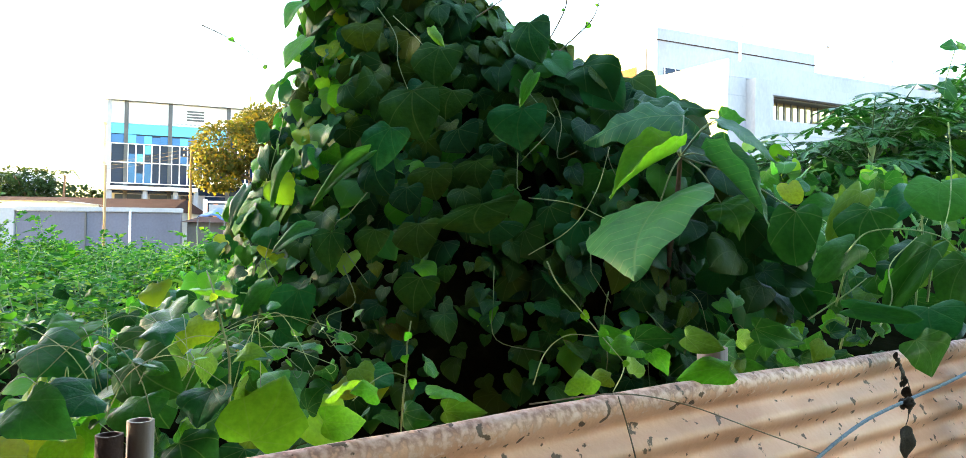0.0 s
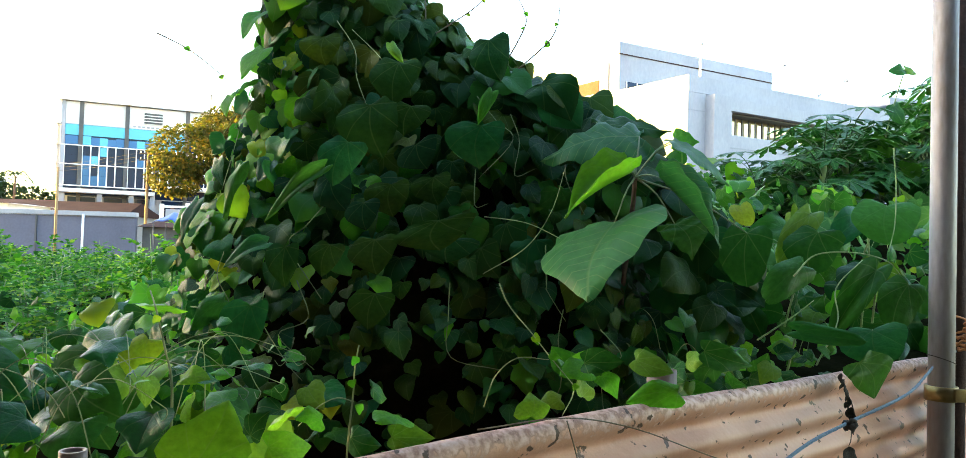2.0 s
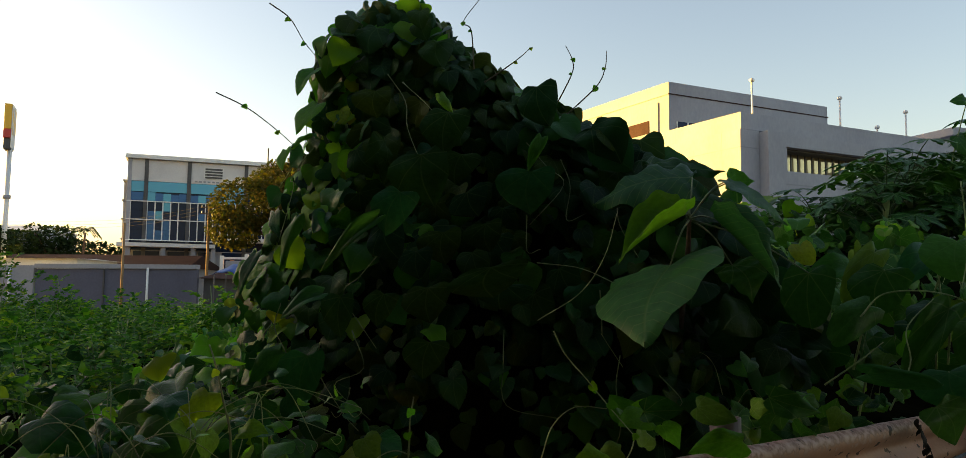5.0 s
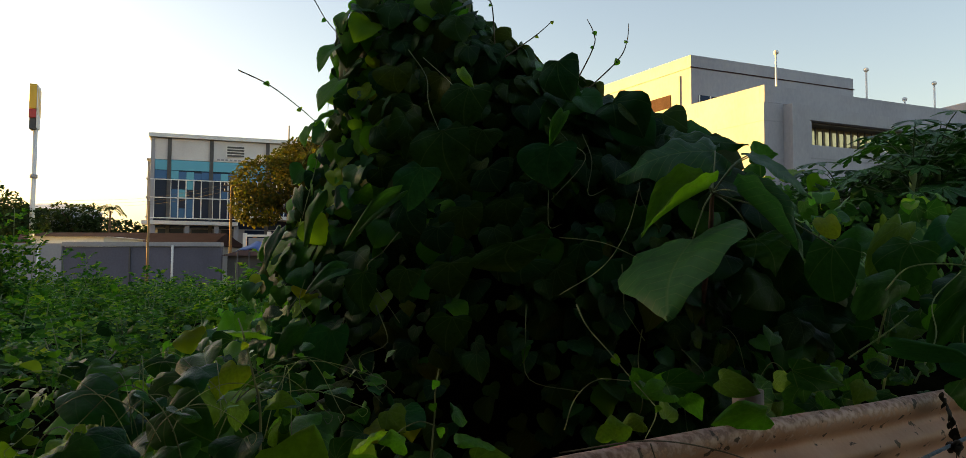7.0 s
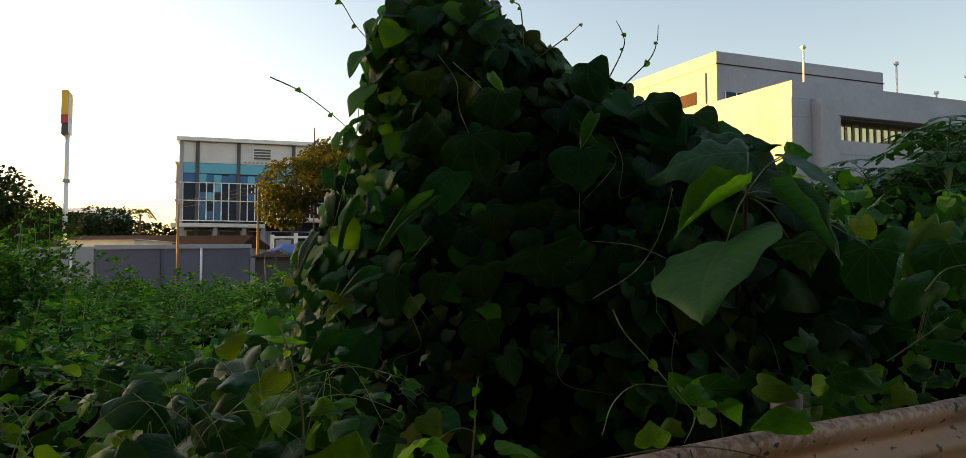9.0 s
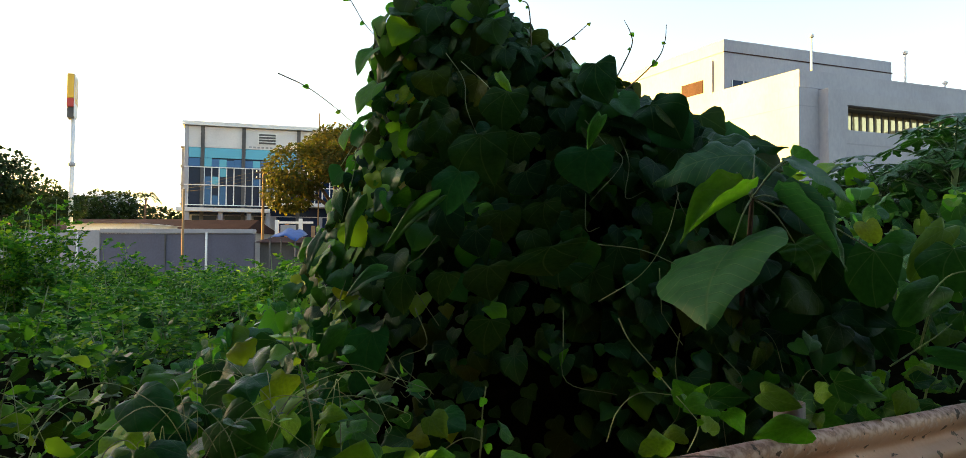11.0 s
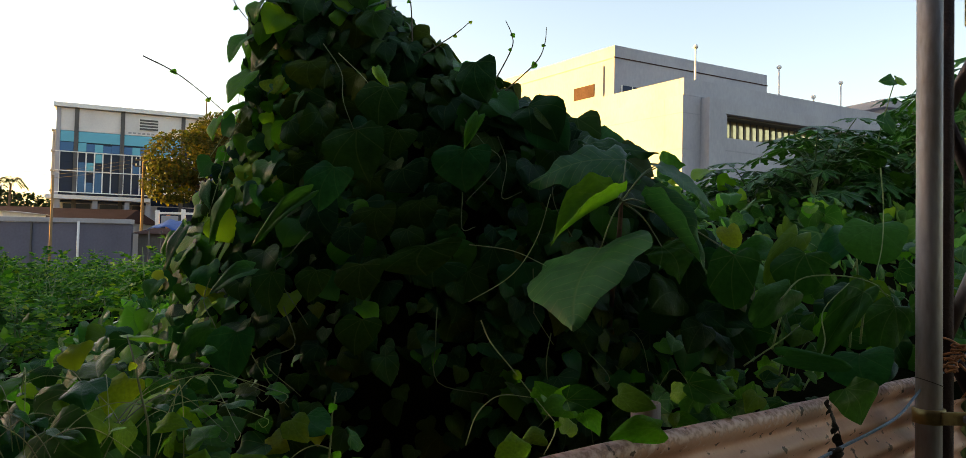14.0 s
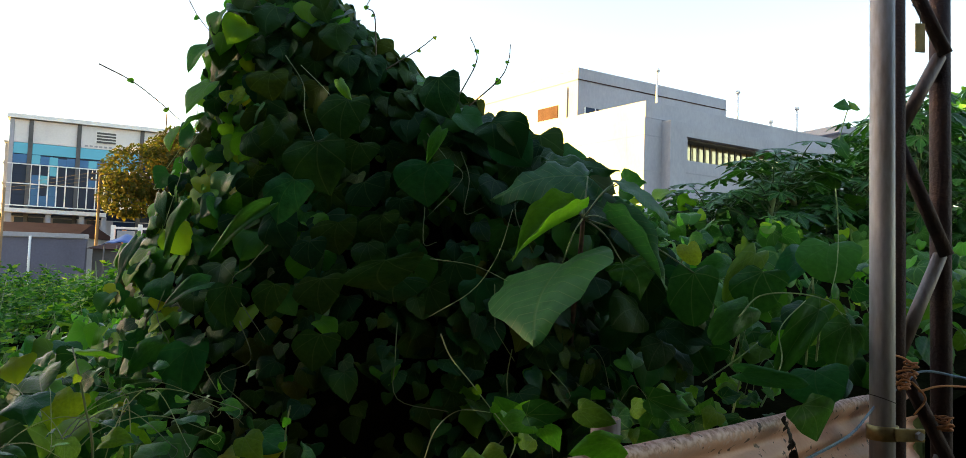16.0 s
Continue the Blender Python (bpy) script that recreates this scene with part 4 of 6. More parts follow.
# ---- creepers over the fence: near leaves set one by one ----
def make_fence_creepers():
    rng = random.Random(5)
    t = thing("fence_creeper", (0.3, 1.45, 0), "light green creeper shoots leaning over the fence top", "climbing plant")
    rows = [((-0.318, 1.1, 1.428), (-0.289, 1.14, 1.520), 0.112, 1), ((-0.225, 1.15, 1.446), (-0.165, 1.17, 1.452), 0.05, 1), ((0.179, 1.32, 1.462), (0.177, 1.35, 1.504), 0.055, 1),
            ((0.286, 1.42, 1.542), (0.354, 1.4, 1.551), 0.045, 0), ((0.318, 1.42, 1.519), (0.347, 1.4, 1.486), 0.04, 1), ((0.40, 1.5, 1.54), (0.462, 1.46, 1.53), 0.05, 0),
            ((0.575, 1.62, 1.545), (0.672, 1.59, 1.534), 0.06, 0), ((0.473, 1.46, 1.485), (0.38, 1.44, 1.472), 0.05, 1), ((-0.045, 1.16, 1.462), (0.02, 1.16, 1.463), 0.04, 0),
            ((1.029, 1.84, 1.502), (1.077, 1.82, 1.422), 0.12, 0), ((0.777, 1.75, 1.498), (0.744, 1.72, 1.463), 0.05, 0)]
    for k, (b, e, w, young) in enumerate(rows):
        ln = (Vector(e) - Vector(b)).length
        leaf_part(t, "angular" if k % 2 == 0 else "heart", "young" if young else "round", k % 5, leaf_pose(b, e, (rng.uniform(-0.2, 0.2), -1, 0.55), w / ln))
    for ln, r in (([(-0.113, 1.16, 1.30), (-0.11, 1.16, 1.441), (-0.104, 1.16, 1.524), (-0.103, 1.16, 1.561), (-0.098, 1.16, 1.597)], 0.003), ([(-0.103, 1.16, 1.513), (-0.127, 1.16, 1.518), (-0.154, 1.16, 1.505), (-0.184, 1.16, 1.475)], 0.0018),
                  ([(0.126, 1.45, 1.683), (0.145, 1.44, 1.643), (0.183, 1.42, 1.599), (0.223, 1.41, 1.551), (0.266, 1.4, 1.502)], 0.0025), ([(0.102, 1.42, 1.457), (0.122, 1.42, 1.514), (0.162, 1.42, 1.548), (0.219, 1.41, 1.548)], 0.002),
                  ([(0.266, 1.4, 1.502), (0.259, 1.39, 1.482), (0.24, 1.37, 1.455)], 0.0025), ([(-0.384, 1.2, 1.40), (-0.385, 1.2, 1.522), (-0.398, 1.2, 1.58), (-0.421, 1.22, 1.636), (-0.443, 1.25, 1.664)], 0.0035)):
        part("shoot", tube_mesh("shoot", ln, r * 0.65, r * 0.35, M["stem"] if r > 0.0028 else M["pale_stem"], 6, 8), None, t)
    for p in ((-0.101, 1.158, 1.57), (-0.106, 1.158, 1.545), (-0.09, 1.158, 1.50), (0.20, 1.418, 1.578), (0.19, 1.418, 1.59), (0.221, 1.405, 1.56), (0.262, 1.395, 1.50), (-0.39, 1.195, 1.60), (-0.41, 1.195, 1.62)):
        b = Vector(p)
        leaf_part(t, "heart", "young", rng.randrange(5), leaf_pose(b, b + Vector((rng.uniform(-1, 1), -0.4, rng.uniform(-0.6, 0.8))).normalized() * rng.uniform(0.010, 0.018), (0, -1, 0.5)), "young_leaf")
    # small leaves and trailing bits along the top edge
    for i in range(84):
        s = rng.uniform(1.60, 2.70) if i % 13 else rng.uniform(1.0, 1.25)
        if 1.76 < s < 1.97:
            continue
        b = Vector(fence_point(s, rng.uniform(-0.14, -0.03), FTOP + rng.uniform(-0.02, 0.085)))
        e = b + Vector((rng.gauss(0, 1), rng.gauss(-0.4, 0.6), rng.gauss(-0.1, 0.5))).normalized() * rng.uniform(0.025, 0.065)
        leaf_part(t, "heart" if i % 2 else "angular", "young" if i % 3 == 0 else "round", rng.randrange(5), leaf_pose(b, e, (rng.gauss(0, 0.4), -0.8, 0.7), 0.9))
    # dark dried trail down the face of the sheet
    a = Vector(fence_point(2.50, 0.03, 1.46))
    part("dry_trail", tube_mesh("dry_trail", [a, a + Vector((0.012, -0.01, -0.04)), a + Vector((0.03, -0.01, -0.08)), a + Vector((0.035, 0, -0.12))], 0.002, 0.001, M["dark"], 6, 6), None, t, "dark dried tendril")
    for k in range(9):
        b = a + Vector((0.004 * k, -0.008, -0.014 * k + 0.004))
        e = b + Vector((rng.uniform(-0.6, 0.6), -0.2, -1)).normalized() * rng.uniform(0.018, 0.04)
        leaf_part(t, "oval", "dark", (1, 4, 2)[k % 3], leaf_pose(b, e, (rng.uniform(-1, 1), -0.8, 0.2), rng.uniform(0.6, 1.2)), "dry_leaf")
    u = thing("lot_edge_creeper", (-0.6, 1.3, 0), "large-leaved creeper heaped behind the fence, waxy and yellow-green leaves", "climbing plant")
    rows = [((-0.547, 1.1, 1.491), (-0.597, 1.05, 1.475), 0.085, "blue"), ((-0.60, 1.03, 1.494), (-0.52, 1.0, 1.472), 0.08, "blue"), ((-0.476, 1.1, 1.488), (-0.459, 1.05, 1.451), 0.07, "blue"),
            ((-0.411, 1.2, 1.479), (-0.417, 1.15, 1.434), 0.085, "blue"), ((-0.373, 1.2, 1.532), (-0.335, 1.18, 1.547), 0.035, "young"), ((-0.807, 1.4, 1.517), (-0.678, 1.35, 1.484), 0.10, "blue"),
            ((-0.649, 1.5, 1.531), (-0.672, 1.45, 1.458), 0.09, "round"), ((-0.54, 1.5, 1.556), (-0.567, 1.45, 1.495), 0.07, "young"), ((-0.85, 1.6, 1.541), (-0.878, 1.55, 1.511), 0.07, "blue"),
            ((-0.381, 1.0, 1.450), (-0.330, 0.97, 1.425), 0.06, "round"), ((-0.584, 1.3, 1.503), (-0.484, 1.25, 1.473), 0.10, "round")]
    for k, (b, e, w, mat) in enumerate(rows):
        ln = (Vector(e) - Vector(b)).length
        leaf_part(u, "angular" if k % 2 else "heart", mat, k % 5, leaf_pose(b, e, (rng.uniform(-0.4, 0.1), -0.7, 0.9), w / ln))
    for i in range(105):
        x = rng.uniform(-1.0, -0.25)
        y = rng.uniform(1.14 + 0.8 * x + 0.10, 2.2)
        if y < 0.55 or (-0.62 < x < -0.36 and y < 1.02) or (-0.62 < x / y < -0.36 and y < 1.2):
            continue
        z = 1.44 - 0.05 * (y - 1) + rng.uniform(-0.16, 0.03)
        b = Vector((x, y, z))
        e = b + Vector((rng.gauss(0, 1), rng.gauss(-0.4, 0.6), rng.gauss(-0.6, 0.5))).normalized() * rng.uniform(0.04, 0.11)
        leaf_part(u, rng.choice(("heart", "angular")), rng.choice(("young", "blue", "round")), rng.randrange(5), leaf_pose(b, e, (rng.gauss(-0.2, 0.4), -0.6, 1), 1.0))
    for i in range(80):
        x, y = rng.uniform(-0.95, -0.32), rng.uniform(1.2, 2.1)
        b = Vector((x, y, 1.49 - 0.05 * (y - 1) + rng.uniform(-0.04, 0.06)))
        e = b + Vector((rng.gauss(0, 1), rng.gauss(-0.2, 0.7), rng.gauss(0.1, 0.7))).normalized() * rng.uniform(0.018, 0.05)
        leaf_part(u, "heart" if i % 3 else "oval", ("young", "blue", "blue", "round")[i % 4], rng.randrange(5), leaf_pose(b, e, (rng.gauss(-0.3, 0.6), -0.5, 1), rng.uniform(0.6, 1.0)), "young_leaf")
    for i in range(24):
        x, y = rng.uniform(-1.0, -0.35), rng.uniform(1.0, 1.7)
        part("tendril", tube_mesh("tendril", arc(Vector((x, y, 1.43)), rng), 0.0010, 0.0005, M["pale_stem"] if i % 3 else M["stem"], 5, 7), None, u)


make_fence_creepers()


# ---- leafy banks: a shade-black core of stems under a skin of leaves ----
def bank(name, label, x0, x1, y0, y1, height, kinds, count, size, lean, seed, inside=lambda x, y: True, parts=120, core=lambda x, y: True, shoots=12, up=(-0.8, 0.5)):
    rng = random.Random(seed)
    t = thing(name, ((x0 + x1) / 2, (y0 + y1) / 2, 0), label, "climbing plant")
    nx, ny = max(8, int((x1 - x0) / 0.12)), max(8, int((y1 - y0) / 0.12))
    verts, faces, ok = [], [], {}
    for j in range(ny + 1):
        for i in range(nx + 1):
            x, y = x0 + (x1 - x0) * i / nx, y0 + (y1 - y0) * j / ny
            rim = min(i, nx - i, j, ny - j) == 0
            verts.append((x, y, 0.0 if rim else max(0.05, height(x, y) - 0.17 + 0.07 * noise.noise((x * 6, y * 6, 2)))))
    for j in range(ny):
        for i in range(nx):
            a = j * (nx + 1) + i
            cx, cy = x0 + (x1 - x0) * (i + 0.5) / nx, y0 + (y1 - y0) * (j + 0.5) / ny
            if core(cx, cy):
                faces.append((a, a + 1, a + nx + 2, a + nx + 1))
    # the sheet's near-black colour holds the shade under the leaves
    part("stem_tangle", mesh_of("stem_tangle", verts, faces, M["gap_shade"], True), None, t, "near-black stem sheet that paints the shade under the leaves")
    mass, made, tries = [], 0, 0
    while made < count and tries < count * 4:
        tries += 1
        x, y = rng.uniform(x0, x1), rng.uniform(y0, y1)
        if not inside(x, y):
            continue
        made += 1
        z = height(x, y) + rng.uniform(-0.20, 0.13)
        ln = rng.uniform(*size)
        if rng.random() < 0.2:
            ln *= 0.55
        b = Vector((x, y, z))
        d = Vector((rng.gauss(0, 0.7), rng.gauss(-0.6, 0.6), rng.gauss(lean, 0.35))).normalized()
        kind, mat = rng.choice(kinds)
        m = leaf_pose(b, b + d * ln, (rng.gauss(-0.2, 0.7), rng.gauss(up[0], 0.45), rng.gauss(up[1], 0.5)), rng.uniform(0.9, 1.15))
        if parts and y < y0 + (y1 - y0) * 0.55 and made % 3 == 0:
            leaf_part(t, kind, mat, rng.randrange(5), m)
            parts -= 1
        else:
            mass.append((kind, mat, rng.randrange(5), m))
    for mat in sorted({q[1] for q in mass}):
        part("foliage", joined("foliage", [(SHAPES[k][v], m) for k, mm, v, m in mass if mm == mat], M[mat]), None, t, kind="stuff")
    for i in range(shoots):
        x, y = rng.uniform(x0, x1), rng.uniform(y0, (y0 + y1) / 2)
        if not inside(x, y):
            continue
        a = Vector((x, y, height(x, y) - 0.06))
        part("tendril", tube_mesh("tendril", arc(a, rng), 0.0012, 0.0006, M["pale_stem"] if i % 2 else M["stem"], 5, 6), None, t)
    return t


def west_height(x, y):
    drop = max(0.0, -0.40 * y - 0.05 - x)
    return 1.46 + 0.07 * noise.noise((x * 1.8, y * 1.8, 9)) + 0.05 * noise.noise((x * 5, y * 5, 4)) - 0.80 * min(drop, 0.6) - 0.03 * (y - 1.5)


def east_height(x, y):
    return 1.40 + 0.27 * (y - 1.9) + 0.10 * noise.noise((x * 1.7, y * 1.7, 5)) + 0.05 * noise.noise((x * 5, y * 5, 2))


bank("creeper_bank", "low bank of broad-leaved creeper with waxy leaves", -3.4, -0.55, 1.3, 4.4, west_height, [("heart", "blue"), ("heart", "young"), ("round", "round"), ("angular", "blue"), ("angular", "round"), ("heart", "round")], 1350, (0.03, 0.11), -0.5, 21,
     lambda x, y: y > 1.35 and not (x > -0.95 and y > 2.3) and x > -0.72 * y - 0.1, 120,
     lambda x, y: y > 1.35 and not (x > -0.95 and y > 2.3) and x > -0.72 * y - 0.1, 70, (-0.45, 0.9))
bank("round_leaved_bank", "steep bank of round-leaved creeper behind the fence", 0.62, 4.4, 1.75, 5.2, east_height, [("round", "round"), ("round", "round"), ("round", "papaya"), ("angular", "round"), ("heart", "round"), ("heart", "young"), ("oval", "papaya")], 1300, (0.04, 0.135), -0.6, 22,
     lambda x, y: y > 1.74 + 0.44 * x and (x > 0.95 or y < 2.5) and noise.noise((x * 2.6, y * 2.6, 77)) < (0.30 if y > 2.4 or x > 1.3 else -0.02), 150,
     lambda x, y: y > 1.70 + 0.44 * x and (x > 0.95 or y < 2.5), 110)


# ---- gourd vine with large round leaves over the bank ----
def make_gourd_vine():
    rng = random.Random(29)
    t = thing("gourd_vine", (1.2, 2.3, 0), "gourd vine with large round pale-veined green leaves", "climbing plant")
    rows = [((1.164, 2.40, 1.891), (1.034, 2.30, 1.743), 0.08, "round"), ((1.133, 2.28, 1.831), (1.097, 2.22, 1.719), 0.15, "round"), ((1.444, 2.60, 1.895), (1.311, 2.50, 1.823), 0.10, "blue"), ((1.469, 2.50, 1.933), (1.446, 2.42, 1.811), 0.20, "blue"),
            ((1.029, 2.15, 1.728), (0.915, 2.08, 1.637), 0.09, "blue"), ((1.297, 2.25, 1.722), (1.139, 2.15, 1.559), 0.085, "round"), ((1.161, 2.02, 1.564), (1.159, 1.95, 1.490), 0.16, "blue"), ((1.335, 2.15, 1.685), (1.273, 2.08, 1.571), 0.115, "round"),
            ((0.920, 2.35, 1.906), (0.938, 2.30, 1.857), 0.075, "young"), ((0.925, 1.95, 1.563), (1.059, 1.86, 1.558), 0.05, "blue"), ((1.340, 2.40, 1.725), (1.267, 2.30, 1.651), 0.115, "heart"), ((1.099, 2.45, 1.848), (0.978, 2.40, 1.815), 0.08, "blue")]
    for k, (b, e, w, mat) in enumerate(rows):
        b, e = Vector(b), Vector(e)
        leaf_part(t, "round", mat, (0, 2, 1)[k % 3], leaf_pose(b, e, (rng.uniform(-0.4, 0.2), -0.9, 0.45), w / (e - b).length / 1.1))
        root = b + Vector((rng.uniform(-0.05, 0.08), 0.10, -rng.uniform(0.12, 0.22)))
        part("petiole", tube_mesh("petiole", [root, root.lerp(b, 0.6) + Vector((0.0, -0.01, 0.03)), b], 0.0035, 0.0025, M["pale_stem"], 6, 5), None, t)
    for line in ([(0.98, 2.1, 1.70), (1.05, 2.12, 1.76), (1.16, 2.12, 1.77), (1.27, 2.15, 1.75), (1.33, 2.18, 1.71)], [(1.0, 2.0, 1.47), (1.08, 2.05, 1.58), (1.10, 2.1, 1.67), (1.20, 2.15, 1.75)],
                 [(1.46, 2.45, 2.12), (1.47, 2.45, 2.0), (1.45, 2.42, 1.87), (1.42, 2.4, 1.78)], [(0.84, 2.0, 1.53), (0.93, 1.98, 1.60), (0.98, 1.98, 1.64)]):
        part("runner", tube_mesh("runner", line, 0.0024, 0.0014, M["pale_stem"], 6, 7), None, t)


make_gourd_vine()


# ---- papaya-like plants with deeply lobed leaves ----
def lobed_shape(seed, lobes=7):
    rng = random.Random(seed)
    verts, faces, uv = [(0, 0, 0)], [], [(0, 0)]
    for k in range(lobes):
        a = radians(-125 + 250 * k / (lobes - 1))
        ln = (1.0 - 0.25 * abs(k - (lobes - 1) / 2) / ((lobes - 1) / 2)) * rng.uniform(0.9, 1.05)
        d, s = Vector((math.sin(a), math.cos(a), 0)), Vector((math.cos(a), -math.sin(a), 0))
        o = len(verts)
        for al, w, z in ((0.35, 0.11, 0.02), (0.62, 0.20, 0.0), (0.72, 0.09, -0.03), (0.86, 0.12, -0.06)):
            for sg in (-1, 1):
                p = d * ln * al + s * w * sg * ln
                verts.append((p.x, p.y, z - 0.10 * al)), uv.append((w * sg, al))
        for al, z in ((0.45, -0.06), (0.8, -0.13), (1.0, -0.2)):
            p = d * ln * al
            verts.append((p.x, p.y, z)), uv.append((0, al))
        c1, c2, tp = o + 8, o + 9, o + 10
        faces += [(0, o, c1), (0, c1, o + 1), (o, o + 2, c1), (o + 1, c1, o + 3), (o + 2, o + 4, c2, c1), (o + 3, c1, c2, o + 5), (o + 4, o + 6, c2), (o + 5, c2, o + 7), (o + 6, tp, c2), (o + 7, c2, tp)]
    return np.array(verts), faces, np.array(uv)


LOBED = [lobed_shape(i) for i in range(3)]
LOBED_MESH = [mesh_of("lobed_leaf", v, f, M["papaya"], False, u) for v, f, u in LOBED]


def make_papaya(seed, h):
    rng = random.Random(seed)
    t = thing("papaya_plant", (0, 0, 0), "young papaya plant with deeply lobed green leaves", "papaya", "papaya plants at the back of the bank")
    part("trunk", tube_mesh("trunk", [(0, 0, 0), (0.03, 0.02, h * 0.5), (0, 0, h - 0.25)], 0.035, 0.02, M["stem"], 8, 4), None, t)
    for k in range(46):
        a = k * 2.4 + rng.uniform(-0.3, 0.3)
        lv = k / 46
        zz = h - 0.25 - 0.75 * (1 - lv) + 0.12 * lv
        reach = rng.uniform(0.25, 0.5) * (1.05 - 0.4 * lv)
        top = Vector((math.cos(a) * reach, math.sin(a) * reach, zz + rng.uniform(0.08, 0.2)))
        root = Vector((0, 0, zz - 0.1))
        part("petiole", tube_mesh("petiole", [root, (root + top) / 2 + Vector((0, 0, 0.05)), top], 0.0045, 0.003, M["papaya_stem"], 5, 3), None, t)
        d = Vector((math.cos(a), math.sin(a), rng.uniform(-0.7, 0.1)))
        size = rng.uniform(0.13, 0.21)
        ob = new("leaf", LOBED_MESH[k % 3])
        put_under(ob, t, leaf_pose(top, top + d.normalized() * size, (math.cos(a) * 0.3, math.sin(a) * 0.3, 1)))
    return t


first = make_papaya(31, 2.55)
second = make_papaya(32, 2.9)
rng_p = random.Random(8)
spots = []
for i in range(38):
    x = 1.7 + 4.6 * rng_p.random()
    y = 4.6 + 2.6 * rng_p.random()
    spots.append((x, y))
for i, (x, y) in enumerate(spots):
    src = (first, second)[i % 2]
    top = 2.50 + 0.42 * (x * 6 / y - 2.2) + (y - 6) * 0.11
    s = max(0.75, min(1.35, top / (2.62, 2.97)[i % 2]))
    m = pose(x, y, 0, 0, 0, rng_p.uniform(0, 360))
    if i < 2:
        src.matrix_basis = m @ Matrix.Diagonal((1, 1, s, 1))
    else:
        ob = copy_thing(src, m)
        ob.scale = (1, 1, s)


# ---- a climbing shoot that rises above the bank ----
def make_tall_shoot():
    rng = random.Random(17)
    t = thing("climbing_shoot", (2.85, 5.0, 0), "thin vine shoot rising above the bank with a few leaves", "climbing plant")
    line = [(2.80, 5.05, 0.4), (2.84, 5.0, 2.0), (2.88, 5.0, 2.55), (2.95, 5.0, 2.85), (3.01, 5.0, 3.05)]
    part("stem", tube_mesh("stem", line, 0.006, 0.003, M["stem"], 6, 6), None, t)
    for p, d, ln in (((3.0, 5.0, 3.04), (-1, -0.3, 0.15), 0.10), ((3.01, 5.0, 3.05), (0.9, -0.2, -0.25), 0.08), ((2.93, 5.0, 2.80), (0.6, -0.4, -0.9), 0.15), ((2.88, 5.0, 2.58), (-0.7, -0.3, -0.7), 0.16), ((2.86, 5.0, 2.40), (0.7, -0.4, -0.8), 0.17)):
        b = Vector(p)
        leaf_part(t, "heart", "round", rng.randrange(5), leaf_pose(b, b + Vector(d).normalized() * ln, (rng.gauss(0, 0.2), -0.8, 0.6)))


make_tall_shoot()

# ---- field of feathery shrubs ----
def shrub_meshes(seed, h, leaves):
    rng = random.Random(seed)
    stems, items = [], []
    blade = (np.array([(0, 0, 0), (0.32, 0.35, 0.05), (0, 1, -0.1), (-0.32, 0.35, 0.05), (0, 0.4, -0.03)]), [(0, 1, 4), (1, 2, 4), (2, 3, 4), (3, 0, 4)], np.array([(0, 0), (0.3, 0.35), (0, 1), (-0.3, 0.35), (0, 0.4)]))
    for s in range(9):
        a = rng.uniform(0, 6.28)
        rad = rng.uniform(0.10, 0.50)
        tp = Vector((math.cos(a) * rad, math.sin(a) * rad, h * rng.uniform(0.62, 1.16)))
        md = tp * 0.5 + Vector((rng.gauss(0, 0.08), rng.gauss(0, 0.08), 0.1))
        stems.append(tube([(rng.gauss(0, 0.05), rng.gauss(0, 0.05), 0), md, tp], 0.012, 0.003, 5, 4))
        line = spline([Vector((0, 0, 0)), md, tp], 8)
        for k in range(leaves):
            q = rng.random() ** 0.5
            i0 = int(q * (len(line) - 1))
            c = line[i0] + Vector((rng.gauss(0, 0.05), rng.gauss(0, 0.05), rng.gauss(0, 0.05)))
            fa = rng.uniform(0, 6.28)
            fd = Vector((math.cos(fa), math.sin(fa), rng.uniform(-0.2, 1.5))).normalized()
            side = fd.cross(Vector((0, 0, 1))).normalized()
            fl = rng.uniform(0.15, 0.30)
            for w in range(7):
                pp = c + fd * fl * (w + 1) / 7 + Vector((0, 0, -0.05 * (w / 6) ** 2))
                for sg in (-1, 1):
                    dd = (side * sg + fd * 0.5 + Vector((0, 0, rng.uniform(-0.3, 0.25)))).normalized()
                    items.append((blade, leaf_pose(pp, pp + dd * rng.uniform(0.038, 0.072), (rng.gauss(-0.2, 0.5), rng.gauss(-0.5, 0.5), 0.8))))
    v, f = merge(stems)
    return mesh_of("stem_tuft", v, f, M["stem"], True), joined("foliage", items, M["shrub"])


def make_shrub(seed, h, leaves):
    t = thing("feathery_shrub", (0, 0, 0), "bright green feathery shrub with tiny leaflets", "shrub", "shrubs filling the lot")
    a, b = shrub_meshes(seed, h, leaves)
    part("stem_tuft", a, None, t)
    part("foliage", b, None, t, kind="stuff")
    return t


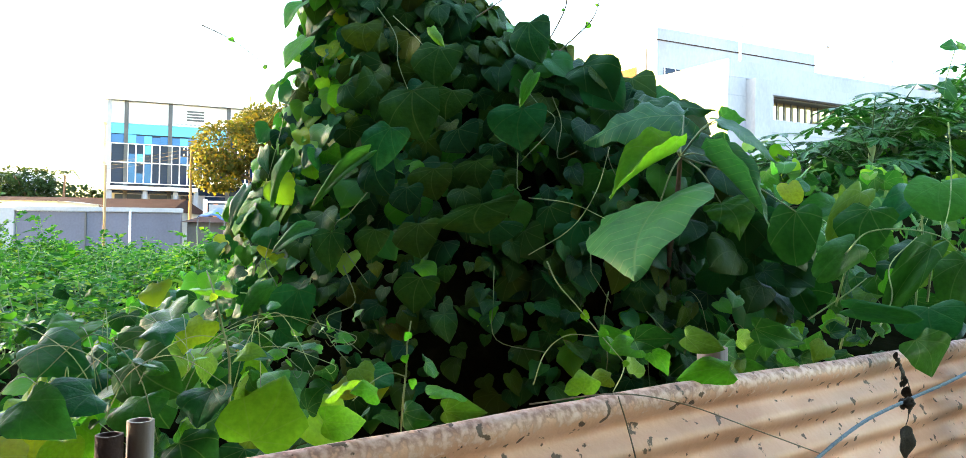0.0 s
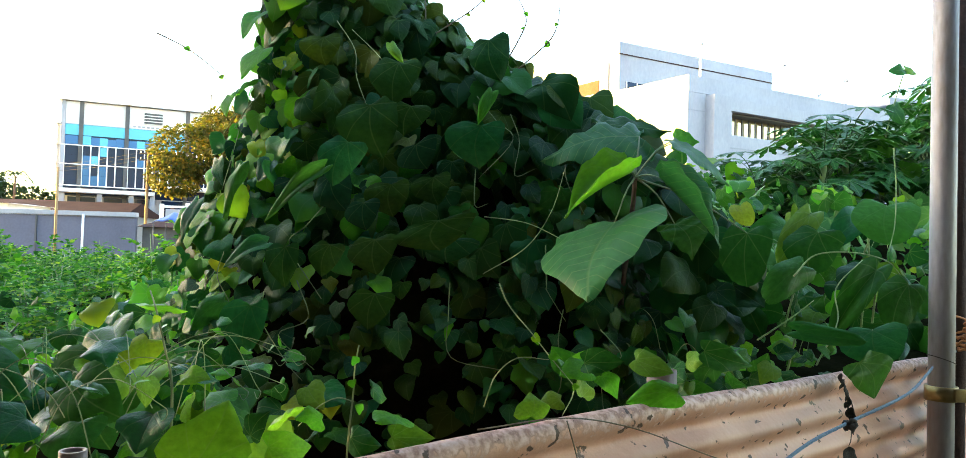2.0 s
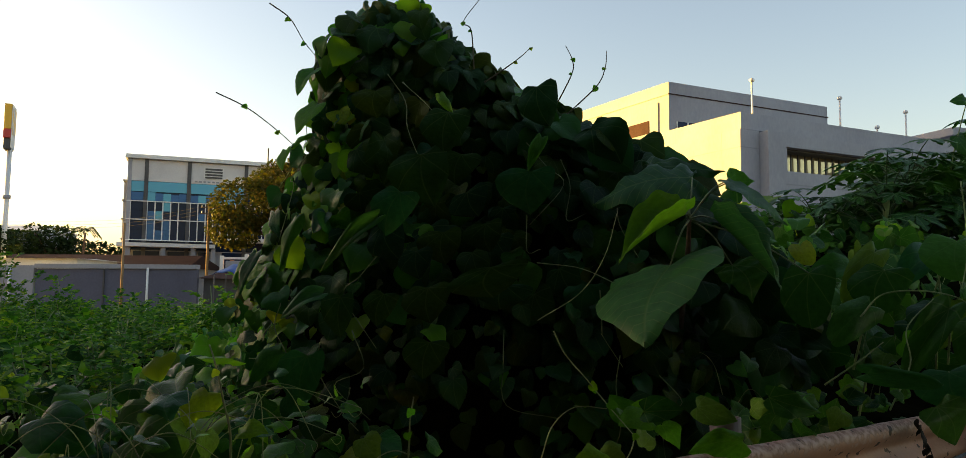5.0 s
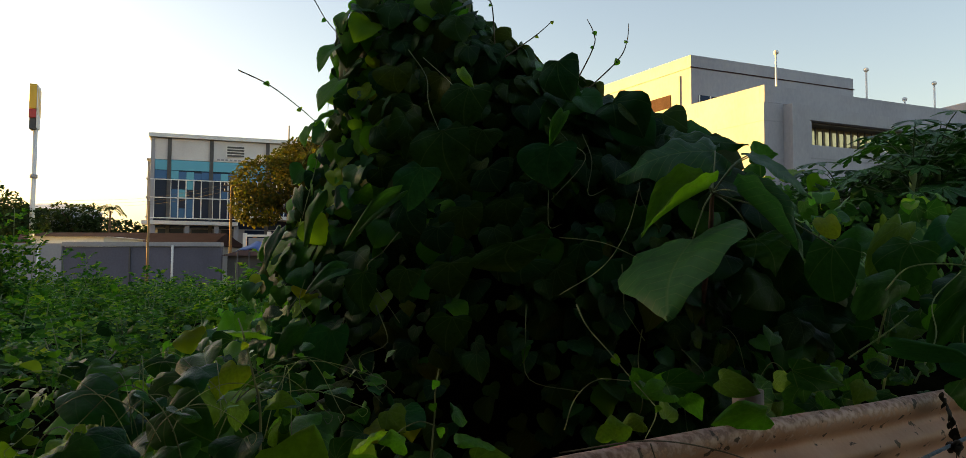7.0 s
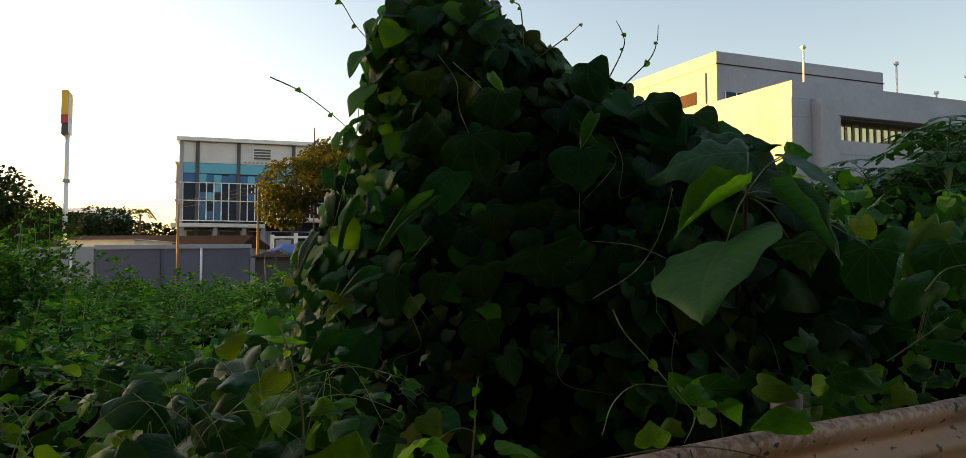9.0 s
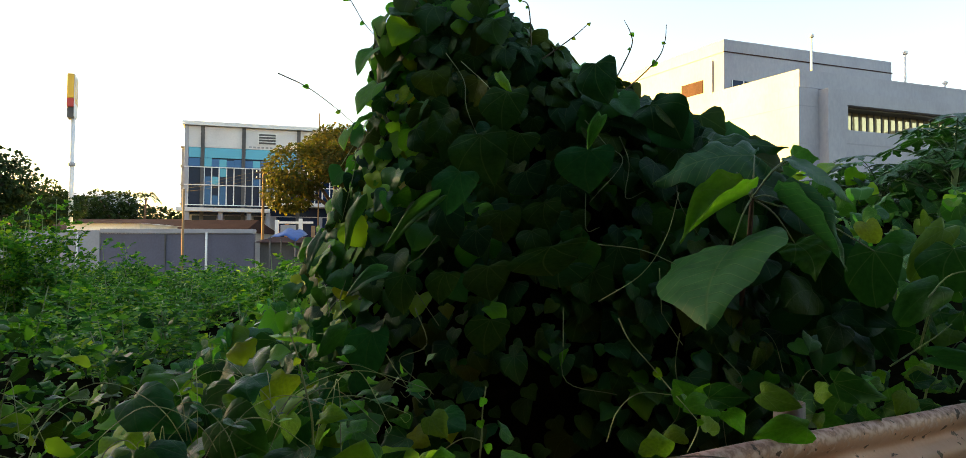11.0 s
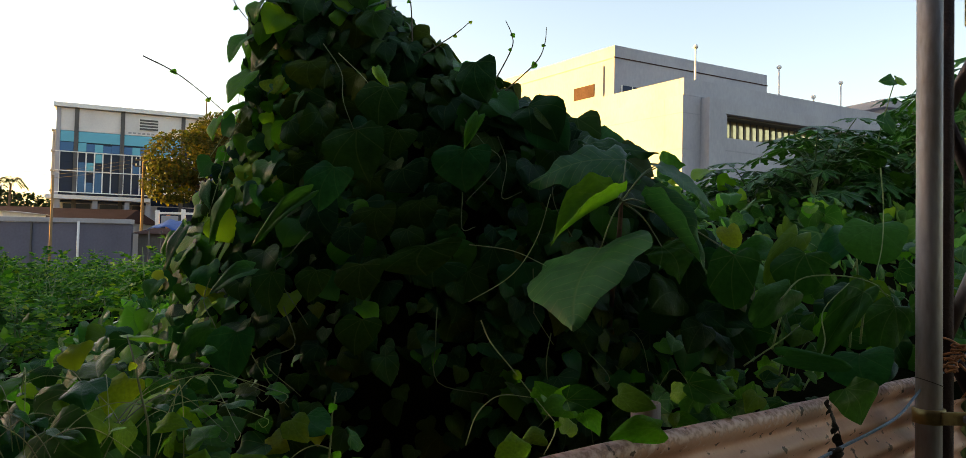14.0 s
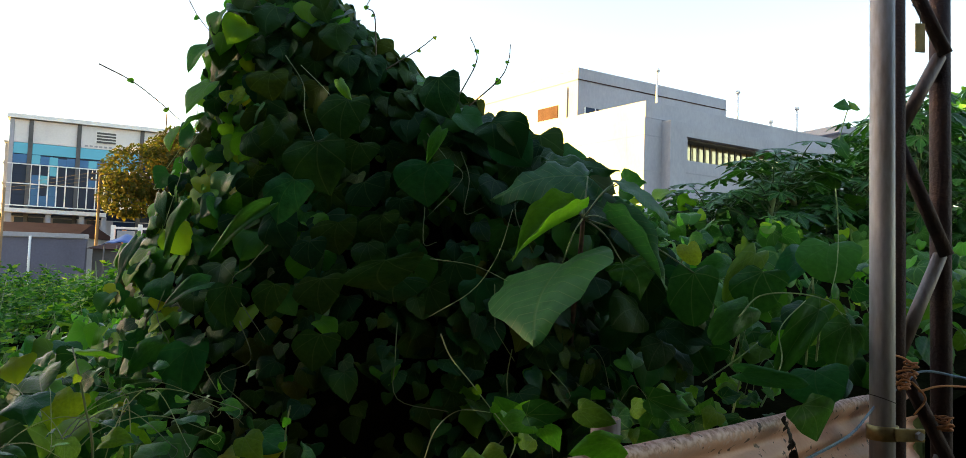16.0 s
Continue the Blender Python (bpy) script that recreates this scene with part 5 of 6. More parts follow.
shrubs = [make_shrub(40 + i, 1.55, 24) for i in range(5)]
rng_s = random.Random(12)
placed = []
tries = 0
while len(placed) < 300 and tries < 20000:
    tries += 1
    y = 4.2 + 24 * rng_s.random() ** 1.7
    lo, hi = -0.86 * y - 1.0, -0.16 * y - 0.4
    x = rng_s.uniform(lo, hi)
    gap = 0.58 + 0.024 * y
    if all((x - a) ** 2 + (y - b) ** 2 > gap * gap for a, b in placed):
        placed.append((x, y))
for i, (x, y) in enumerate(placed):
    s = rng_s.uniform(0.58, 1.08) + (0.10 if y < 7.5 else 0.0)
    if y > 9:
        s = min(s, 0.96) * (0.88 if y > 14 else 0.96)
    s += 0.14 if rng_s.random() < 0.12 else 0.0
    wide = 0.95 + 0.018 * y
    m = pose(x, y, ground_height(x, y) - 0.02, 0, 0, rng_s.uniform(0, 360))
    if i < 5:
        shrubs[i].matrix_basis = m @ Matrix.Diagonal((wide, wide, s, 1))
    else:
        ob = copy_thing(shrubs[i % 5], m)
        ob.scale = (wide, wide, s)

for x, y, s in ((-5.75, 7.9, 1.46), (-6.15, 8.3, 1.40), (-5.95, 7.7, 1.34), (-5.45, 9.2, 1.2), (-4.6, 9.6, 1.08), (-2.3, 7.6, 1.10)):
    ob = copy_thing(shrubs[1], pose(x, y, ground_height(x, y), 0, 0, 40 * y))
    ob.scale = (1.0, 1.0, s)



def make_lot_shade():
    """A stem sheet between the shrubs, near-black to paint the shade down there."""
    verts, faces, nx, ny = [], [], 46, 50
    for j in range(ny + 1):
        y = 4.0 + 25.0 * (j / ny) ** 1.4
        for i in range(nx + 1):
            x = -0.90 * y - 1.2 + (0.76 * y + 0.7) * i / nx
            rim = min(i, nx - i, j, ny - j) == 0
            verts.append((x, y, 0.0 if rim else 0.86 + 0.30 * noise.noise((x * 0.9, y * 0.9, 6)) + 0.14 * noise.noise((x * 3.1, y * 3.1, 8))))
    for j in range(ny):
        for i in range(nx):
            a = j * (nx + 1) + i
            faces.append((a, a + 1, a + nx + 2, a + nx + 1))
    tagged(new("undergrowth", mesh_of("undergrowth", verts, faces, M["gap_shade"], True)), "near-black stem sheet that paints the shade between the shrubs", "undergrowth", kind="stuff")


make_lot_shade()

# broad-leaved weeds low in the near corner of the lot
bank("weed_patch", "dark weeds with small pointed leaves", -5.6, -1.6, 1.6, 5.2, lambda x, y: 1.20 + 0.24 * noise.noise((x * 1.3, y * 1.1, 30)) + 0.08 * noise.noise((x * 4, y * 4, 31)),
     [("oval", "shrub"), ("heart", "heart"), ("oval", "round"), ("oval", "shrub")], 2000, (0.04, 0.10), 0.0, 23, lambda x, y: x < -0.47 * y - 0.25, 60, lambda x, y: x < -0.47 * y - 0.25)


# ---- far away: trees ----
def crown_items(rng, blobs, n, size):
    out = []
    blade = (np.array([(0, 0, 0), (0.42, 0.4, 0.08), (0, 1, -0.1), (-0.42, 0.4, 0.08)]), [(0, 1, 2), (0, 2, 3)], np.array([(0, 0), (0.4, 0.4), (0, 1), (-0.4, 0.4)]))
    for c, r in blobs:
        c = Vector(c)
        for k in range(int(n * r * r)):
            d = Vector((rng.gauss(0, 1), rng.gauss(0, 1), rng.gauss(0, 1))).normalized()
            p = c + Vector((d.x, d.y, d.z * 0.75)) * r * rng.uniform(0.72, 1.05)
            e = p + (d + Vector((rng.gauss(0, 0.6), rng.gauss(0, 0.6), rng.gauss(-0.3, 0.5)))).normalized() * size * rng.uniform(0.6, 1.3)
            out.append((blade, leaf_pose(p, e, d + Vector((0, 0, 0.6)))))
    return out


def make_tree(name, base, h, spread, mat, label, seed, n=90, size=0.5, flat=0.6):
    rng = random.Random(seed)
    t = thing(name, base, label, "tree")
    B = Vector(base)
    top = B + Vector((0, 0, h * 0.5))
    part("trunk", tube_mesh("trunk", [B, B + Vector((0.1, 0, h * 0.25)), top], h * 0.035, h * 0.018, M["bark"], 10, 4), None, t)
    blobs = []
    for k in range(9):
        a = k * 2.4 + rng.uniform(-0.4, 0.4)
        r = spread * rng.uniform(0.25, 0.75)
        c = B + Vector((math.cos(a) * r, math.sin(a) * r, h * rng.uniform(1 - flat * 0.8, 0.86)))
        blobs.append((c, spread * rng.uniform(0.30, 0.45)))
        part("limb", tube_mesh("limb", [top - Vector((0, 0, h * 0.1)), (top + c) / 2, c], h * 0.014, h * 0.005, M["bark"], 6, 4), None, t)
    blobs.append((B + Vector((0, 0, h * 0.8)), spread * 0.5))
    part("crown", joined("crown", crown_items(rng, blobs, n, size), M[mat]), None, t, kind="stuff")
    return t


make_tree("spreading_tree", (-19.0, 65, 0), 13.4, 6.4, "far_gold", "broad tree with rusty golden evening-lit leaves", 51, 420, 0.28)
make_tree("dark_tree", (-23.0, 28.5, 0), 6.1, 2.9, "far_green", "dark green tree at the edge of the lot", 52, 420, 0.2)
make_tree("dark_tree", (-36.0, 50, 0), 7.6, 2.9, "far_green", "dark green tree behind the lot wall", 53, 330, 0.24)
for i, (x, h, r) in enumerate(((-80, 12.2, 6), (-72, 10.8, 5.5), (-66.5, 11.8, 5), (-60, 9.2, 4.5), (-55, 8.6, 4))):
    make_tree("distant_tree", (x, 110, 0), h, r, "far_green", "distant dark tree against the evening sky", 60 + i, 75, 0.5, 0.7)
for i, (x, y, h, r) in enumerate(((7.6, 9.0, 4.6, 1.6), (9.5, 11.5, 5.6, 2.0))):
    make_tree("leafy_tree", (x, y, 0), h, r, "papaya", "leafy green tree behind the papaya plants", 70 + i, 260, 0.22)


def make_palm(base, h):
    rng = random.Random(3)
    t = thing("palm_tree", base, "slender distant palm with drooping fronds", "palm")
    B = Vector(base)
    top = B + Vector((0.3, 0, h))
    part("trunk", tube_mesh("trunk", [B, B + Vector((0.1, 0, h * 0.5)), top], 0.22, 0.14, M["bark"], 8, 5), None, t)
    for k in range(13):
        a = k * 2 * math.pi / 13 + rng.uniform(-0.2, 0.2)
        d = Vector((math.cos(a), math.sin(a), 0))
        line = spline([top, top + d * 0.9 + Vector((0, 0, rng.uniform(0.3, 0.9))), top + d * 2.0 + Vector((0, 0, rng.uniform(-0.7, 0.4)))], 8)
        blade = (np.array([(0, 0, 0), (0.1, 0.5, 0.0), (0, 1, -0.15), (-0.1, 0.5, 0.0)]), [(0, 1, 2), (0, 2, 3)], np.array([(0, 0), (0.1, 0.5), (0, 1), (-0.1, 0.5)]))
        items = []
        for i in range(2, len(line)):
            ax = (line[i] - line[i - 1]).normalized()
            sd = ax.cross(Vector((0, 0, 1))).normalized()
            for sg in (-1, 1):
                items.append((blade, leaf_pose(line[i], line[i] + (sd * sg + ax * 0.7 + Vector((0, 0, -0.3))).normalized() * 0.55, (0, 0, 1))))
        part("frond", joined("frond", items, M["far_green"]), None, t)


make_palm((-59.4, 105, 0), 10.0)

# ---- lot wall, low roofs ----
def make_lot_wall():
    t = thing("lot_wall", (-25, 45, 0), "grey painted boundary wall with a pale end panel and capping", "wall", kind="structure")
    part("panel", box((-28.2, 45, 0), (-18.4, 45.25, 3.12)), M["grey_wall"], t)
    part("end_panel", box((-34.0, 44.9, 0), (-28.25, 45.2, 3.30)), M["pale_wall"], t, "pale grey wall panel")
    part("capping", box((-28.2, 44.85, 3.14), (-18.4, 45.4, 3.40), 0.02), M["pale_wall"], t)
    for x in (-29.65, -21.3):
        part("pilaster", tube_mesh("pilaster", [(x, 44.8, 0), (x, 44.8, 3.2)], 0.07, 0.07, M["metal_white"], 8, 1), None, t)
    for x in (-24.0,):
        part("pilaster", box((x - 0.04, 44.9, 0), (x + 0.04, 45.0, 3.1)), M["dark_grey"], t)


make_lot_wall()


def make_low_building(name, label, lo, hi, wall, roof, rise):
    t = thing(name, ((lo[0] + hi[0]) / 2, lo[1], 0), label, "building")
    part("wall", box(lo, hi), M[wall], t)
    bm = bmesh.new()
    x0, x1, y0, y1, z = lo[0] - 0.3, hi[0] + 0.3, lo[1] - 0.4, hi[1] + 0.4, hi[2]
    ym = (y0 + y1) / 2
    vs = [bm.verts.new(p) for p in ((x0, y0, z + 0.004), (x1, y0, z + 0.004), (x1, y1, z + 0.004), (x0, y1, z + 0.004), (x0 + 0.5, ym, z + rise), (x1 - 0.5, ym, z + rise))]
    for f in ((0, 1, 5, 4), (2, 3, 4, 5), (1, 2, 5), (3, 0, 4), (3, 2, 1, 0)):
        bm.faces.new([vs[i] for i in f])
    part("roof", bm, M[roof], t)
    return t


make_low_building("low_shed", "long low white-roofed shed behind the wall", (-32.5, 48, 0), (-27.4, 53, 3.84), "metal_white", "metal_white", 0.08)
make_low_building("pale_hall", "far pale hall with a white metal roof behind the trees", (-82, 112, 0), (-70, 122, 10.8), "pale_wall", "metal_white", 1.2)
make_low_building("brown_roofed_house", "low house with a dark brown roof", (-45, 66, 0), (-28, 74, 3.9), "pale_wall", "roof_brown", 1.25)
make_low_building("brown_roofed_house", "low house with a dark brown roof", (-70, 84, 0), (-44, 92, 4.6), "pale_wall", "roof_brown", 1.5)
make_low_building("market_stall", "small dark stall beside the boundary wall", (-18.2, 45.5, 0), (-10.5, 49, 2.6), "dark_grey", "roof_brown", 0.4)


def make_tarp():
    t = thing("blue_tarp", (-16, 44, 2.6), "blue tarpaulin awning sagging over a stall", "tarpaulin")
    verts, faces, n = [], [], 10
    for j in range(5):
        for i in range(n + 1):
            x = -16.6 + 1.7 * i / n
            verts.append((x, 42.6 + 0.5 * j, 2.95 + 0.12 * j - 0.25 * ((i / n - 0.45) ** 2) * 4 + 0.06 * math.sin(i * 1.3 + j)))
    for j in range(4):
        for i in range(n):
            a = j * (n + 1) + i
            faces.append((a, a + 1, a + n + 2, a + n + 1))
    sheet_me = mesh_of("sheet", verts, faces, M["tarp"], True)
    ob = part("sheet", sheet_me, None, t)
    ob.modifiers.new("thick", "SOLIDIFY").thickness = 0.02
    for x, y in ((-16.5, 42.7), (-15.0, 42.7), (-16.5, 44.5), (-15.0, 44.5)):
        part("post", tube_mesh("post", [(x, y, 0), (x, y, 2.8)], 0.04, 0.04, M["dark_grey"], 6, 1), None, t)


make_tarp()

def make_gate():
    t = thing("yard_gate", (-17, 52, 0), "white and orange gate posts with a rail at the stall yard", "gate")
    for x, h, mat in ((-19.6, 4.3, "metal_white"), (-18.9, 4.0, "orange_wire"), (-17.9, 4.4, "metal_white"), (-17.0, 3.9, "wood")):
        part("post", box((x - 0.12, 51.9, 0), (x + 0.12, 52.1, h), 0.02), M[mat], t)
    part("rail", box((-19.6, 51.95, 4.05), (-17.0, 52.05, 4.2), 0.02), M["metal_white"], t)
    part("board", box((-19.3, 51.85, 3.2), (-18.2, 51.89, 3.95), 0.02), M["pale_wall"], t)


make_gate()

# ---- pylon sign: plain shapes in its colours ----
def make_pylon():
    t = thing("pylon_sign", (-33.6, 50, 0), "tall white pylon with a yellow and red sign box", "sign")
    part("pole", tube_mesh("pole", [(-33.6, 50, 0), (-33.6, 50, 11.4)], 0.17, 0.15, M["metal_white"], 14, 1), None, t)
    part("collar", tube_mesh("collar", [(-33.6, 50, 7.9), (-33.6, 50, 8.15)], 0.24, 0.24, M["pale_wall"], 14, 1), None, t)
    turn = Matrix.Translation((-33.72, 50, 0)) @ pose(0, 0, 0, 0, 0, 115)
    part("yellow_panel", box((-0.75, -0.22, 12.55), (0.75, 0.22, 14.25), 0.05, turn), M["yellow"], t, "plain yellow sign panel")
    part("red_panel", box((-0.75, -0.225, 11.95), (0.75, 0.225, 12.53), 0.03, turn), M["red"], t, "plain red sign panel")
    part("lower_box", box((-0.6, -0.2, 11.2), (0.6, 0.2, 11.93), 0.03, turn), M["dark_grey"], t)
    face = part("face_panel", box((-0.70, -0.26, 11.3), (0.75, -0.23, 14.2), 0.01, turn), M["metal_white"], t, "white sign face with yellow stripes")
    for x in (-0.45, 0.10, 0.55):
        part("stripe", box((x, -0.275, 12.2), (x + 0.20, -0.262, 14.0), 0.005, turn), M["yellow"], face)


make_pylon()


def make_street_pole(base, h, r, label, arms=True):
    t = thing("utility_pole", base, label, "pole")
    B = Vector(base)
    part("shaft", tube_mesh("shaft", [B, B + Vector((0, 0, h))], r, r * 0.8, M["wood"], 10, 1), None, t)
    if arms:
        for dz in (0.25, 0.75):
            part("crossarm", box((B.x - 0.7, B.y - 0.05, h - dz - 0.05), (B.x + 0.7, B.y + 0.05, h - dz + 0.05)), M["bark"], t)
            for dx in (-0.6, 0.0, 0.6):
                part("insulator", tube_mesh("insulator", [(B.x + dx, B.y, h - dz + 0.05), (B.x + dx, B.y, h - dz + 0.22)], 0.05, 0.03, M["metal_white"], 8, 1), None, t)


make_street_pole((-15.27, 30, 0), 4.5, 0.055, "thin pale wooden pole standing in the shrubs", False)
make_street_pole((-23.7, 74, 0), 16.0, 0.08, "tall thin pole rising behind the tree", False)
make_street_pole((-24.6, 62, 0), 9.0, 0.13, "brown utility pole with crossarms")
for k, z in enumerate((8.9, 8.6, 8.3)):
    w = thing("power_cable", (-40, 62, z), "thin black power cable sagging between poles", "cable")
    part("strand", tube_mesh("strand", [(-24.6, 62, z), (-36, 68, z - 0.7), (-60, 80, z + 0.2)], 0.008, 0.008, M["dark"], 5, 8), None, w)


# ---- glass-fronted building ----
def make_glass_building():
    g = thing("glass_office_building", (-38.2, 75, 0), "white office block with a blue glass front", "building")
    R = Matrix.Translation((-38.18, 75.0, 0)) @ pose(0, 0, 0, 0, 0, 22.5)

    def b(name, lo, hi, mat, label="", bevel=0.0, parent=None):
        return part(name, box(lo, hi, bevel, R), M[mat], parent or g, label)

    W, H, rng = 19.0, 15.38, random.Random(8)
    b("core", (0.1, 0.332, 6.0), (W - 0.1, 0.348, 12.95), "dark_glass")
    b("wall", (0, 0.35, 0), (W, 16, H - 0.2), "white_wall")
    b("roof", (-0.25, -0.35, H - 0.19), (W + 0.25, 16.3, H + 0.2), "metal_white", "thin overhanging white roof slab")
    for x in (0.0, 1.55, 5.6, 11.2, 15.5, 18.6):
        b("fin", (x, -0.05, 3.2), (x + 0.36, 0.34, H - 0.2), "dark_grey" if x else "white_wall", "dark upright fin" if x else "")
    # upper pale band with a louvre
    for x0, x1 in ((0.37, 1.54), (1.92, 5.59), (5.97, 11.19), (11.57, 15.49), (15.87, 18.59)):
        b("band_panel", (x0, 0.12, 12.97), (x1, 0.34, H - 0.25), "white_panel")
        b("glass_panel", (x0, 0.16, 11.90), (x1, 0.33, 12.94), "tint_glass", "blue reflecting glass")
        cols = max(1, round((x1 - x0) / 0.8))
        w = (x1 - x0) / cols
        for c in range(cols):
            # mixed dark and blue panes paint mirrored buildings into the glass
            b("pane", (x0 + c * w, 0.16, 10.97), (x0 + (c + 1) * w - 0.015, 0.33, 11.885 - 0.25 * rng.random()), rng.choice(("tint_glass", "tint_glass", "dark_glass", "deep_glass")))
            for z0, z1 in ((9.12, 9.95), (9.96, 10.82), (7.02, 8.0), (8.01, 8.98)):
                b("pane", (x0 + c * w + 0.05, 0.18, z0), (x0 + (c + 1) * w - 0.05, 0.30, z1), rng.choice(("dark_glass", "dark_glass", "dark_glass", "deep_glass", "tint_glass" if x0 < 4 else "dark_glass")))
            b("mullion", (x0 + c * w - 0.055, -0.02, 6.95), (x0 + c * w + 0.055, 0.17, 10.95), "metal_white")
    for z in (6.98, 9.05, 10.9):
        b("transom", (0.0, -0.06, z - 0.05), (W, -0.025, z + 0.05), "metal_white")
    lv = b("louvre", (7.2, 0.02, 13.5), (9.1, 0.10, 14.7), "metal_white")
    for k in range(4):
        b("slat", (7.3, -0.02, 13.55 + k * 0.29), (9.0, 0.015, 13.74 + k * 0.29), "dark_grey", parent=lv)
    for k in range(9):
        b("letter_bar", (6.3 + k * 0.42, 0.09, 13.1), (6.58 + k * 0.42, 0.115, 13.26), "pale_wall")
    b("canopy", (-0.6, -1.6, 6.25), (8.5, 0.0, 6.62), "metal_white", "white entrance canopy")
    b("canopy", (8.9, -1.2, 7.0), (18.8, -0.07, 7.35), "metal_white", "white entrance canopy")
    for x in (0.2, 3.4, 6.2, 8.1):
        b("column", (x, -1.3, 0), (x + 0.45, -0.9, 6.24), "white_wall")
    for x0, x1 in ((0.8, 3.2), (4.0, 6.0), (6.9, 8.0), (9.2, 13.5), (14, 18)):
        b("shop_window", (x0, 0.26, 0.6), (x1, 0.345, 5.9), "dark_glass")
    for z in (4.2, 7.0, 9.0, 10.9, 12.9):
        b("side_ledge", (-0.42, 0.4, z), (-0.07, 2.6, z + 0.16), "white_wall")
    b("side_screen", (-0.32, 0.6, 6.2), (-0.07, 0.8, 12.8), "white_wall", "slim screen wall beside the glass front")
    for z in (4.0, 6.5, 9.0, 11.5):
        b("side_window", (-0.06, 3.0, z), (-0.004, 12.0, z + 1.3), "dark_glass")


make_glass_building()


# ---- white flat-roofed building to the east ----
WU, WV = Vector((math.cos(radians(27.5)), math.sin(radians(27.5)), 0)), Vector((math.cos(radians(121)), math.sin(radians(121)), 0))


